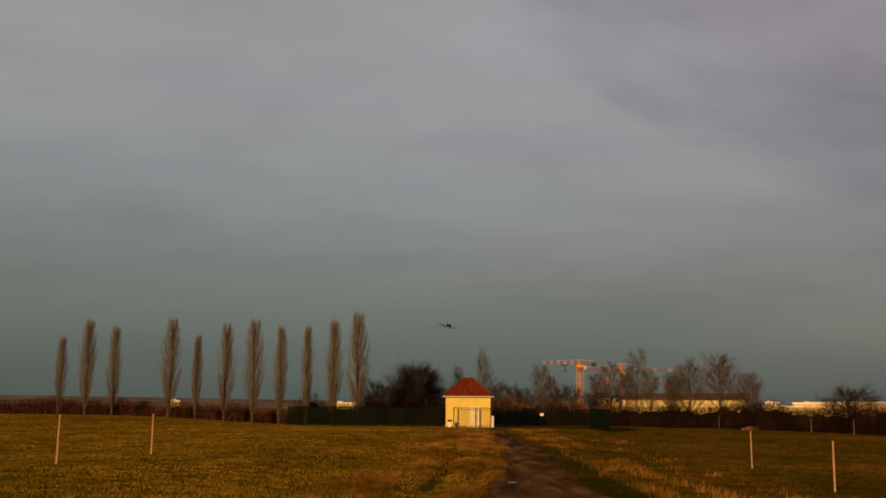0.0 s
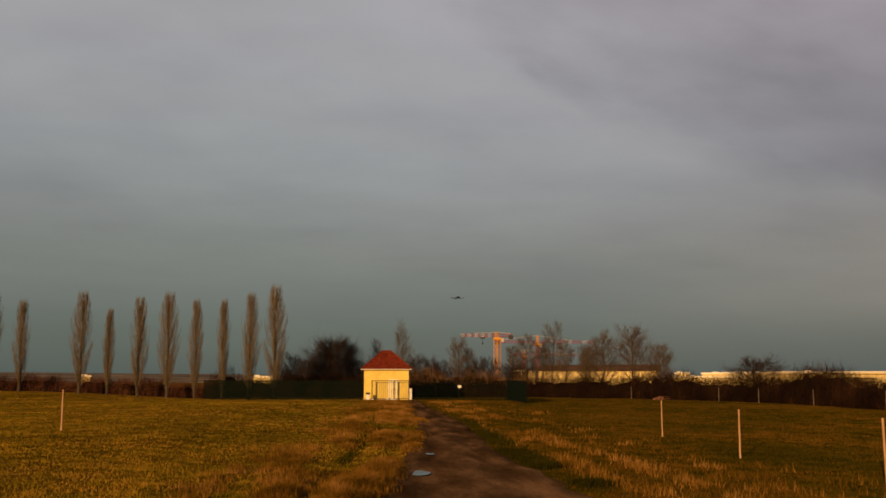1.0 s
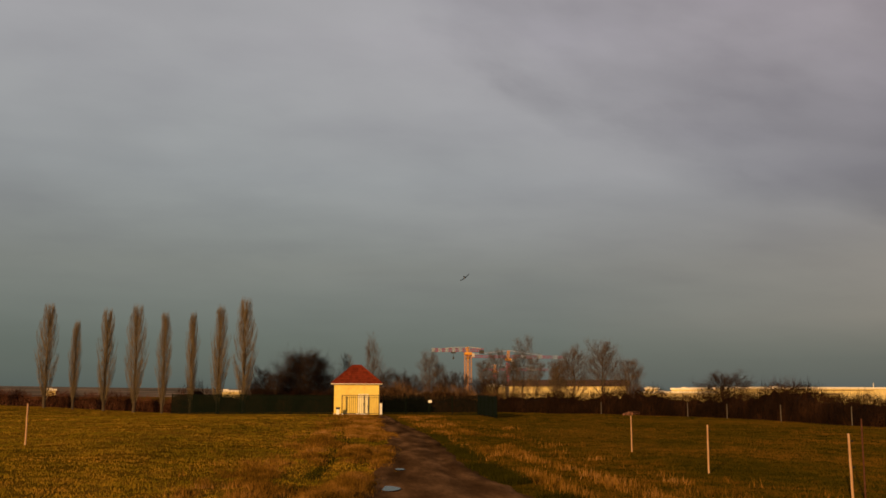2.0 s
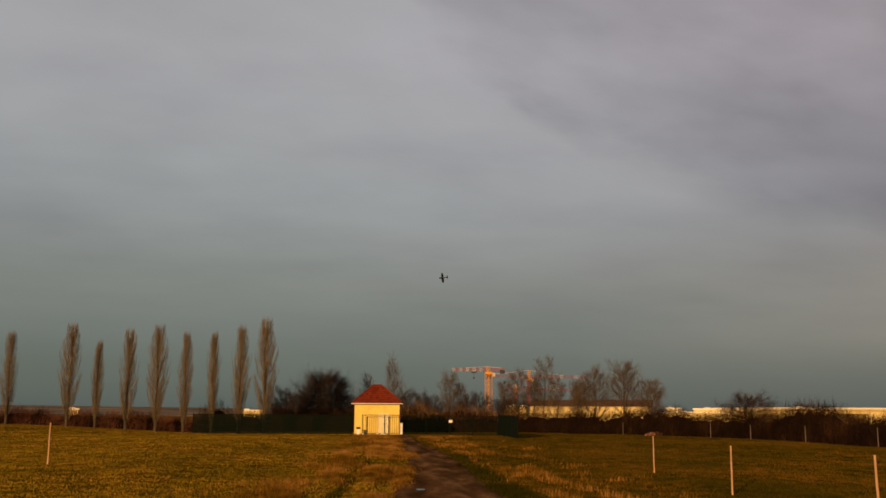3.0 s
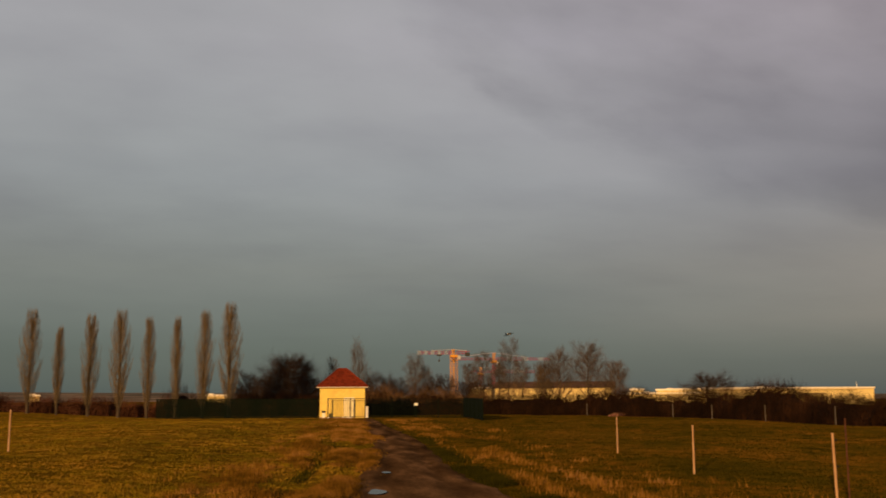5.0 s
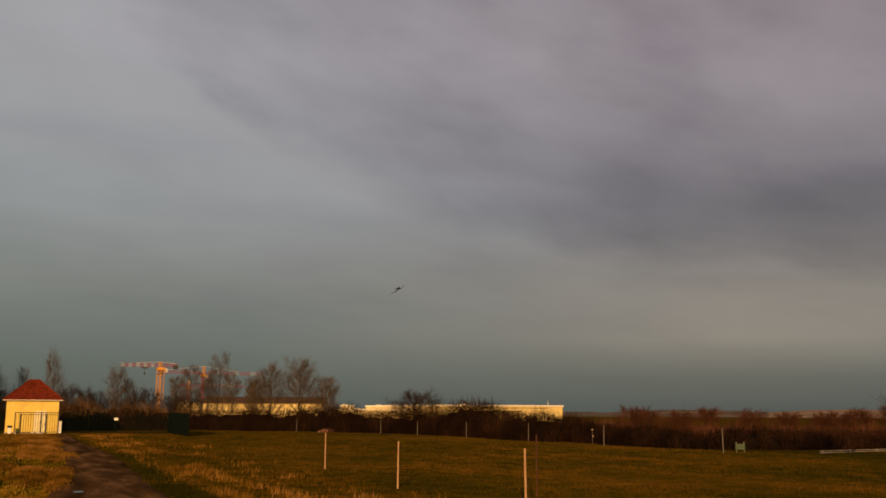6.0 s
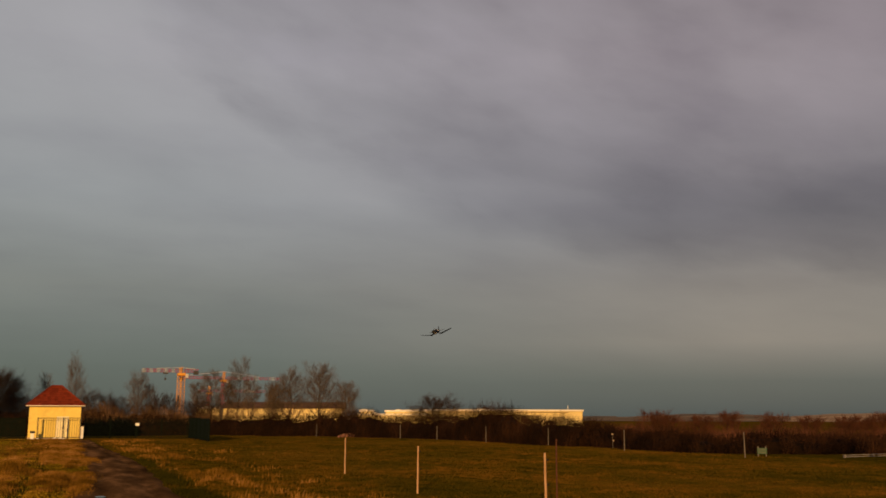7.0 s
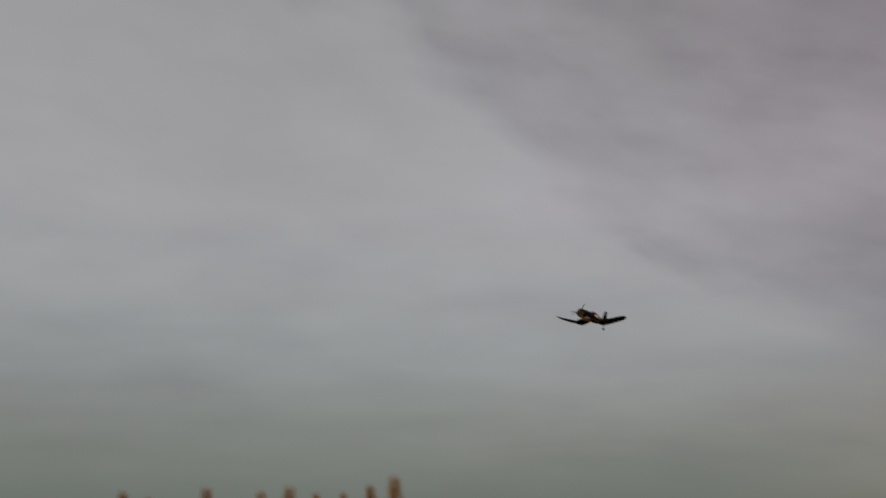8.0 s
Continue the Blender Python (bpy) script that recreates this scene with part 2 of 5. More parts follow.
M_OCHRE = material("ochre_undergrowth", [(0.3, (0.045, 0.024, 0.011)), (0.5, (0.12, 0.066, 0.030)), (0.68, (0.27, 0.160, 0.078))], 0.5, 0.95, 0, 0, island=0.4)
M_BRAMBLE = material("bramble_leaves", [(0.3, (0.008, 0.004, 0.002)), (0.5, (0.017, 0.008, 0.004)), (0.72, (0.046, 0.021, 0.010))], 0.35, 0.9, 0, 0, island=0.4)
M_TWIG_RED = material("red_brown_canes", [(0.3, (0.042, 0.016, 0.009)), (0.5, (0.085, 0.034, 0.019)), (0.72, (0.155, 0.066, 0.040))], 0.5, 0.95, 0, 0, island=0.35)
# near-black colour puts the shaded depth of hedges and thickets into their solid core
M_CORE_SHADE = material("core_shade", [(0.3, (0.006, 0.0035, 0.002)), (0.7, (0.013, 0.007, 0.004))], 1.0, 0.98, 0, 0.8, 8)
M_ORANGE = glow_free((0.58, 0.27, 0.045), "crane_orange", 0.5)
M_RED = glow_free((0.36, 0.022, 0.030), "crane_red", 0.5)
M_CRANE_WHITE = glow_free((0.46, 0.43, 0.42), "crane_white", 0.5)
M_HALL = material("cream_cladding", [(0.3, (0.64, 0.51, 0.23)), (0.7, (0.76, 0.62, 0.29))], 0.08, 0.7, 0, 0.1, 2)
M_HALL_ROOF = glow_free((0.80, 0.74, 0.62), "pale_roof_edge", 0.7)
M_DARK_ROOF = material("brown_roof", [(0.3, (0.075, 0.04, 0.028)), (0.7, (0.12, 0.065, 0.045))], 0.3, 0.9, 0, 0.2, 4)
M_GLASS_DARK = glow_free((0.34, 0.28, 0.11), "dim_window", 0.25)
M_HILL = material("far_hillside", [(0.36, (0.075, 0.060, 0.042)), (0.52, (0.16, 0.118, 0.076)), (0.64, (0.32, 0.225, 0.14))], 0.009, 1.0, 0, 0, 0.1)
M_FIELD = material("pale_plough", [(0.36, (0.26, 0.18, 0.11)), (0.52, (0.36, 0.25, 0.15)), (0.64, (0.44, 0.31, 0.19))], 0.006, 1.0, 0, 0, 0.1)
M_RUBBLE = material("pink_rubble", [(0.3, (0.10, 0.045, 0.030)), (0.7, (0.22, 0.11, 0.075))], 2, 0.95, 0, 0.5, 20, jitter=0.25)
M_NAVY = material("dark_blue_foam", [(0.3, (0.006, 0.007, 0.010)), (0.7, (0.010, 0.011, 0.016))], 4, 0.5, 0, 0.05, 60)
M_PLANE_PALE = glow_free((0.74, 0.71, 0.66), "pale_grey_foam", 0.5)
M_BLACK = glow_free((0.012, 0.012, 0.012), "black_rubber", 0.6)
M_CANOPY = glow_free((0.10, 0.11, 0.12), "canopy_glazing", 0.1)


# ---- mesh helpers ----
def part(name, bm, mat, parent=None, label=""):
    me = bpy.data.meshes.new(name)
    bm.to_mesh(me)
    bm.free()
    me.materials.append(mat)
    ob = new(name, me)
    if parent is not None:
        ob.parent = parent
    return tagged(ob, label)


def raw(name, verts, faces, mat, parent=None, label=""):
    me = bpy.data.meshes.new(name)
    me.from_pydata(verts, [], faces)
    me.materials.append(mat)
    ob = new(name, me)
    if parent is not None:
        ob.parent = parent
    return tagged(ob, label)


def thing(name, m, label, category, group="", kind=""):
    ob = new(name)
    ob.matrix_basis = m
    ob.empty_display_size = 0.2
    return tagged(ob, label, category, group, kind)


def box(bm, lo, hi, bevel=0.0):
    c = [(a + b) / 2 for a, b in zip(lo, hi)]
    s = [b - a for a, b in zip(lo, hi)]
    made = bmesh.ops.create_cube(bm, size=1, matrix=Matrix.LocRotScale(c, None, s))
    if bevel:
        edges = list({e for v in made["verts"] for e in v.link_edges})
        bmesh.ops.bevel(bm, geom=edges, offset=bevel, segments=1, affect="EDGES")


def boxed(lo, hi, bevel=0.0):
    bm = bmesh.new()
    box(bm, lo, hi, bevel)
    return bm


def rod(bm, a, b, r0, r1=None, sides=6):
    a, b = Vector(a), Vector(b)
    r1 = r0 if r1 is None else r1
    d = b - a
    rot = d.to_track_quat("Z", "Y").to_matrix().to_4x4()
    bmesh.ops.create_cone(bm, cap_ends=True, segments=sides, radius1=r0, radius2=r1, depth=d.length,
                          matrix=Matrix.Translation((a + b) / 2) @ rot)


def at(bearing, dist, z=0.0):
    b = radians(bearing)
    return Vector((dist * math.sin(b), dist * math.cos(b), z))


def smooth(a, b, v):
    k = min(1.0, max(0.0, (v - a) / (b - a)))
    return k * k * (3 - 2 * k)


def land(x, y):
    """The ground's height: the west side of the meadow lies a little higher."""
    z = 0.46 * smooth(-1.5, -10.5, x) * smooth(95, 62, y) + 0.85 * smooth(-18, -42, x) * smooth(55, 100, y)
    near = smooth(140, 110, math.hypot(x, y))
    z += near * 0.05 * (noise.noise((x * 0.16, y * 0.16, 0.3)) + 0.3 * noise.noise((x * 0.5, y * 0.5, 4.0)))
    off = smooth(0.0, 0.7, abs(x - track_centre(y)) - track_half(y))
    if near and y > 8:
        # tussocks, and old wheel ruts along the west side of the track
        z += off * (0.045 * noise.noise((x * 1.3, y * 0.9, 2.0)) + 0.03 * noise.noise((x * 2.9, y * 2.1, 8.0)))
        w = rut_line(y) + 1.25 - x
        z += 0.07 * (math.exp(-((w - 0.7) / 0.35) ** 2) + math.exp(-((w - 2.2) / 0.6) ** 2) - math.exp(-((w - 1.25) / 0.22) ** 2)) * (0.6 + 0.8 * noise.noise((x * 0.7, y * 0.35, 5.0)))
        z -= 0.10 * math.exp(-((x - track_centre(y) - track_half(y) - 0.45) / 0.3) ** 2) * smooth(24, 32, y) * smooth(56, 46, y)
    z += 0.35 * smooth(13, 4, math.hypot(x, y))
    track = smooth(2.6, 1.2, abs(x - track_centre(y)) - track_half(y) + 1.5) * smooth(100, 92, y)
    return z - 0.07 * track


def track_centre(y):
    return 1.85 + 0.95 * smooth(20, 52, y) - 0.35 * smooth(52, 72, y)


def track_half(y):
    return 2.0 - 0.65 * smooth(17, 30, y) - 0.25 * smooth(30, 55, y) - 0.25 * smooth(62, 82, y)


def rut_line(y):
    """An old wheel rut through the grass west of the track."""
    return -1.3 + 0.95 * smooth(18, 42, y) + 0.12 * noise.noise((0.0, y * 0.25, 3.0))


# ---- the large structure ----
def build_ground():
    xs = sorted({*np.arange(-60, 60.1, 1.0).round(2), *np.arange(-16, 20, 0.3).round(2), *[s * v for s in (-1, 1) for v in (75, 100, 150, 250, 500, 1000, 2000, 4000)]})
    ys = sorted({*np.arange(-10, 125, 1.0).round(2), *np.arange(13, 62, 0.3).round(2), *(-4000, -1000, -300, -100, -40, 140, 170, 220, 300, 500, 1000, 2000, 4000)})
    verts = [(x, y, land(x, y) - 1.5 * smooth(150, 400, math.hypot(x, y))) for y in ys for x in xs]
    w = len(xs)
    faces = [(j * w + i, j * w + i + 1, (j + 1) * w + i + 1, (j + 1) * w + i) for j in range(len(ys) - 1) for i in range(w - 1)]
    ob = raw("ground", verts, faces, M_SOIL)
    for p in ob.data.polygons:
        p.use_smooth = True
    tagged(ob, "rough winter meadow of green and straw-coloured grass", "meadow", kind="structure")


def build_track():
    rng = random.Random(5)
    verts, faces = [], []
    ys = np.arange(8, 97, 0.5)
    cross = np.linspace(-1, 1, 13)
    for y in ys:
        c, h = track_centre(y), track_half(y)
        for k in cross:
            edge = (0.30 * noise.noise((k * 3, y * 0.45, 1.0)) + 0.16 * noise.noise((k * 3, y * 1.6, 5.0))) * max(0, abs(k) - 0.6) / 0.4
            x = c + k * h + edge
            rut = 0.05 * (math.exp(-((abs(k) - 0.5) / 0.16) ** 2)) - 0.02
            z = land(x, y) + 0.05 - rut + 0.008 * noise.noise((x * 2, y * 0.6, 0)) - (0.06 if abs(k) > 0.95 else 0)
            verts.append((x, y, z))
    w = len(cross)
    faces = [(j * w + i, j * w + i + 1, (j + 1) * w + i + 1, (j + 1) * w + i) for j in range(len(ys) - 1) for i in range(w - 1)]
    ob = raw("road", verts, faces, M_TRACK)
    for p in ob.data.polygons:
        p.use_smooth = True
    tagged(ob, "rutted muddy gravel track across the meadow", "dirt track", kind="structure")
    for x, y, rx, ry in ((0.82, 22.4, 0.24, 0.62), (1.32, 28.2, 0.14, 0.32)):
        bm = bmesh.new()
        ring = []
        for i in range(22):
            a = i / 22 * 2 * math.pi
            k = 1 + 0.25 * noise.noise((x + math.cos(a), y + math.sin(a), 2.0))
            ring.append(bm.verts.new((x + rx * k * math.cos(a), y + ry * k * math.sin(a), 0)))
        bm.faces.new(ring)
        z = max(land(x + dx, y + dy) for dx in (-rx, 0, rx) for dy in (-ry, 0, ry)) + 0.055
        bmesh.ops.translate(bm, verts=bm.verts, vec=(0, 0, z))
        ob = part("puddle", bm, M_WATER)
        tagged(ob, "shallow rain puddle shining in the muddy track", "puddle", "puddles on the track")


def blades(name, count, pick, height, width, mat, label, seed):
    """Tufts of single-triangle blades at the places that pick() draws."""
    rng = random.Random(seed)
    verts, faces = [], []
    while len(faces) < count:
        spot = pick(rng)
        if spot is None:
            continue
        x, y, k = spot
        z = land(x, y)
        grow = 1 + max(0.0, (math.hypot(x, y) - 22) / 45)
        for _ in range(9):
            a = rng.random() * 2 * math.pi
            bx, by = x + rng.gauss(0, 0.12) * grow, y + rng.gauss(0, 0.12) * grow
            h = height * k * rng.uniform(0.5, 1.3)
            lean = h * rng.uniform(0.1, 0.9)
            wd = width * grow * rng.uniform(0.6, 1.3)
            ca, sa = math.cos(a), math.sin(a)
            i = len(verts)
            verts += [(bx - wd * sa, by + wd * ca, z - 0.02), (bx + wd * sa, by - wd * ca, z - 0.02), (bx + lean * ca, by + lean * sa, z + h)]
            faces.append((i, i + 1, i + 2))
    ob = raw(name, verts, faces, mat)
    return tagged(ob, label, "grass", kind="stuff")


def off_track(x, y, pad=0.1):
    return abs(x - track_centre(y)) > track_half(y) + pad + 0.45 * noise.noise((x * 0.9, y * 0.5, 6.0)) - 0.12


def build_grass():
    def meadow(rng, west):
        y = 14 * math.exp(rng.random() * math.log(110 / 14))
        x = rng.uniform(-0.62, 0.95) * (y + 3)
        if x < -60 or x > 36 or not off_track(x, y, -0.22) or (x < track_centre(y)) != west:
            return None
        k = 0.7 + 1.0 * max(0, noise.noise((x * 0.5, y * 0.35, 7.0)))
        return x, y, k

    blades("pasture_grass", 290000, lambda r: meadow(r, False), 0.062, 0.011, M_GRASS, "short green and brown pasture grass", 11)
    blades("mown_grass", 250000, lambda r: meadow(r, True), 0.052, 0.011, M_MOWN, "yellowed mown meadow grass", 14)

    def band(rng):
        y = 13 * math.exp(rng.random() * math.log(95 / 13))
        side = rng.random()
        if side < 0.70:
            x = track_centre(y) - track_half(y) + 0.2 - abs(rng.gauss(0, 1.5))
            rut = abs(x - rut_line(y)) < 0.22
        else:
            x = track_centre(y) + track_half(y) + 0.7 + abs(rng.gauss(0, 2.2))
            rut = rng.random() < 0.86
        lump = 1.1 * noise.noise(((x - rut_line(y)) * 1.3, y * 0.13, 3.0)) + 0.5 * noise.noise((x * 2.1, y * 1.1, 3.0))
        if lump < 0.08 or rut:
            return None
        return x, y, 0.55 + lump

    blades("dry_grass", 130000, band, 0.19, 0.012, M_STRAW, "tall straw-coloured dry grass beside the track", 12)

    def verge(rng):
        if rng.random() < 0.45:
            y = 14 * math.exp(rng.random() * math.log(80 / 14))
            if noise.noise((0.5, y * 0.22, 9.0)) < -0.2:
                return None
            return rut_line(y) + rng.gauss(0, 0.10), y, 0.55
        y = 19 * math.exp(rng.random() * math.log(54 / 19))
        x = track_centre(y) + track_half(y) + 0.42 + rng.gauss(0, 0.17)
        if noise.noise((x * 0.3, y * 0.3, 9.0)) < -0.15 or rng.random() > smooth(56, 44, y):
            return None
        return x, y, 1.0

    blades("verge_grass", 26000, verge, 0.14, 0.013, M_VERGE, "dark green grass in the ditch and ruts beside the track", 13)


# ---- plants ----
def limb(verts, faces, pts, radii, sides):
    """A tapering tube along points, joined into the lists."""
    base = len(verts)
    roll = (pts[-1].x * 37.1 + pts[-1].y * 91.7 + pts[-1].z * 53.3) % 6.283
    for i, p in enumerate(pts):
        d = (pts[min(i + 1, len(pts) - 1)] - pts[max(i - 1, 0)]).normalized()
        u = d.orthogonal().normalized()
        v = d.cross(u)
        for s in range(sides):
            a = 2 * math.pi * s / sides + roll
            verts.append(tuple(p + (u * math.cos(a) + v * math.sin(a)) * radii[i]))
    for i in range(len(pts) - 1):
        for s in range(sides):
            a, b = base + i * sides + s, base + i * sides + (s + 1) % sides
            faces.append((a, b, b + sides, a + sides))


def twig(verts, faces, a, b, r):
    d = (b - a)
    along = d.normalized()
    u = Matrix.Rotation((b.x * 37.1 + b.y * 91.7 + b.z * 53.3) % 6.283, 3, along) @ d.orthogonal().normalized() * r
    v = along.cross(u)
    i = len(verts)
    verts.extend((tuple(a + u), tuple(a - u * 0.5 + v * 0.87), tuple(a - u * 0.5 - v * 0.87), tuple(b)))
    faces.extend(((i, i + 1, i + 3), (i + 1, i + 2, i + 3), (i + 2, i, i + 3)))


def poplar_meshes(seed, h=11.5, spread=0.95):
    """A bare Lombardy poplar: straight trunk, steep limbs from low down, a slim brush of twigs."""
    rng = random.Random(seed)
    tv, tf, cv, cf = [], [], [], []
    wob = [Vector((rng.gauss(0, 0.05), rng.gauss(0, 0.05), 0)) for _ in range(9)]
    pts = [Vector((0, 0, -0.2 + (h * 0.95) * i / 8)) + wob[i] * (i / 4) for i in range(9)]
    limb(tv, tf, pts, [0.19 * (1 - i / 8.6) + 0.012 for i in range(9)], 7)

    def girth(z):
        k = z / h
        return spread * (0.34 + 0.66 * smooth(0.04, 0.40, k)) * (1 - smooth(0.58, 1.08, k) * 0.72)

    for i in range(150):
        z0 = h * (0.045 + 0.835 * (i / 150) ** 0.97)
        a = rng.random() * 2 * math.pi
        out = Vector((math.cos(a), math.sin(a), 0))
        length = min(h * 0.99 - z0, h * rng.uniform(0.16, 0.30))
        reach = girth(z0 + length * 0.5) * rng.uniform(0.45, 1.0)
        p0 = Vector((0, 0, z0))
        p1 = p0 + out * reach * 0.65 + Vector((0, 0, length * 0.35))
        p2 = p0 + out * reach + Vector((0, 0, length))
        limb(cv, cf, [p0, p1, p2], [0.024, 0.015, 0.006], 3)
        for j in range(30):
            k = rng.uniform(0.15, 1.0)
            q = p0.lerp(p1, k / 0.5) if k < 0.5 else p1.lerp(p2, (k - 0.5) / 0.5)
            b = rng.random() * 2 * math.pi
            e = q + Vector((math.cos(b) * 0.24, math.sin(b) * 0.24, rng.uniform(0.45, 1.0)))
            lim = girth(min(e.z, h)) * 1.12
            r = math.hypot(e.x, e.y)
            if r > lim:
                e.x, e.y = e.x * lim / r, e.y * lim / r
            twig(cv, cf, q, e, 0.0068)
    return (tv, tf), (cv, cf)


def build_poplars():
    #       bearing, top above level, dist
    spots = [(-6.48, 5.34, 106), (-7.91, 4.85, 107), (-9.44, 4.48, 108), (-10.99, 4.45, 108), (-12.51, 4.81, 109), (-14.12, 4.54, 110),
             (-15.73, 3.85, 111), (-17.19, 4.75, 112), (-20.25, 4.2, 114), (-21.69, 4.5, 115), (-23.04, 3.54, 116)]
    kinds = []
    for s, spread in ((21, 1.30), (22, 1.45), (23, 1.12)):
        (tv, tf), (cv, cf) = poplar_meshes(s, spread=spread)
        t = bpy.data.meshes.new("trunk")
        t.from_pydata(tv, [], tf)
        t.materials.append(M_BARK)
        c = bpy.data.meshes.new("crown")
        c.from_pydata(cv, [], cf)
        c.materials.append(M_TWIG)
        kinds.append((t, c))
    order = [1, 0, 2, 2, 1, 0, 2, 1, 0, 0, 2]
    for i, (b, top, d) in enumerate(spots):
        p = at(b, d)
        z = land(p.x, p.y) - 0.1
        h = 2.1 + d * math.tan(radians(top)) - z
        tree = thing("poplar_tree", pose(p.x, p.y, z, 0, 0, (i * 77) % 360), "tall slim leafless poplar in a row by the hedge", "tree", "row of poplars")
        for name, me in zip(("trunk", "crown"), kinds[order[i]]):
            o = new(name, me)
            o.parent = tree
            o.scale = (h / 11.5 * (0.92 if i in (2, 3, 6) else 1.0),) * 2 + (h / 11.5,)


def bare_tree_meshes(seed, h, spread, forks=9, twigs=16, upright=0.6, low=0.22, thick=0.16):
    """A bare broadleaf tree: trunk, ascending limbs that fork again and again, and a haze of fine twigs at the rim."""
    rng = random.Random(seed)
    tv, tf, cv, cf = [], [], [], []
    n = 6
    lean = Vector((rng.gauss(0, 0.03), rng.gauss(0, 0.03), 0)) * h
    pts = [Vector((lean.x * i / n, lean.y * i / n, -0.2 + h * 0.86 * i / n)) + Vector((rng.gauss(0, 0.012), rng.gauss(0, 0.012), 0)) * h * min(i, 1) for i in range(n + 1)]
    limb(tv, tf, pts, [thick * (1 - 0.93 * i / n) for i in range(n + 1)], 7)
    def grow(p, way, length, r, depth):
        bend = Vector((rng.gauss(0, 0.2), rng.gauss(0, 0.2), rng.gauss(0.10, 0.12)))
        m = p + way * length * 0.5
        e = p + (way + bend).normalized() * length
        if depth < 2:
            limb(cv, cf, [p, m, e], [r, r * 0.7, r * 0.4], 4)
        else:
            twig(cv, cf, p, e, max(r * 0.6, 0.0038))
        if depth >= 3:
            return
        kids = (5, 6, max(8, int(twigs / 2.3)))[depth]
        for _ in range(kids):
            k = rng.uniform(0.2, 1.0)
            q = p.lerp(m, k / 0.5) if k < 0.5 else m.lerp(e, (k - 0.5) / 0.5)
            a, b = rng.random() * 2 * math.pi, rng.uniform(0.25, 0.95)
            u = way.orthogonal().normalized()
            v = way.cross(u)
            w = (way * math.cos(b) + (u * math.cos(a) + v * math.sin(a)) * math.sin(b) + Vector((0, 0, 0.30 * upright))).normalized()
            grow(q, w, length * (rng.uniform(0.45, 0.7) if depth == 0 else rng.uniform(0.55, 1.05)), r * 0.45, depth + 1)

    for i in range(forks):
        k = low + (0.95 - low) * (i / forks) ** 0.9
        p0 = Vector((lean.x * k, lean.y * k, h * 0.86 * k))
        a = i * 2.4 + rng.uniform(-0.5, 0.5)
        climb = upright * rng.uniform(0.8, 1.4)
        way = Vector((math.cos(a), math.sin(a), climb)).normalized()
        ln = min(h * 0.5, max(spread, h * 0.28)) * rng.uniform(0.75, 1.0) * (1.1 - 0.6 * k)
        grow(p0, way, ln, thick * 0.38 * (1 - 0.6 * k), 0)
    # bring the crown to its size
    far = sorted(math.hypot(v[0], v[1]) for v in cv)[int(len(cv) * 0.965)]
    tall = sorted(v[2] for v in cv)[int(len(cv) * 0.997)]
    kx, kz = spread / far, h / tall
    cv = [(x * kx, y * kx, z * kz) for x, y, z in cv]
    tv = [(x * kx, y * kx, z * min(1, kz)) if z > 0 else (x, y, z) for x, y, z in tv]
    return (tv, tf), (cv, cf)


def bare_tree(name, bearing, dist, top, spread, seed, mat, label, group="", **kw):
    p = at(bearing, dist)
    z = land(p.x, p.y) - 0.1 - 1.5 * smooth(150, 400, dist)
    h = 2.1 + dist * math.tan(radians(top)) - z
    (tv, tf), (cv, cf) = bare_tree_meshes(seed, h / 1.02, spread, **kw)
    tree = thing(name, pose(p.x, p.y, z), label, "tree", group)
    raw("trunk", tv, tf, M_BARK, tree)
    raw("crown", cv, cf, mat, tree)
    return tree


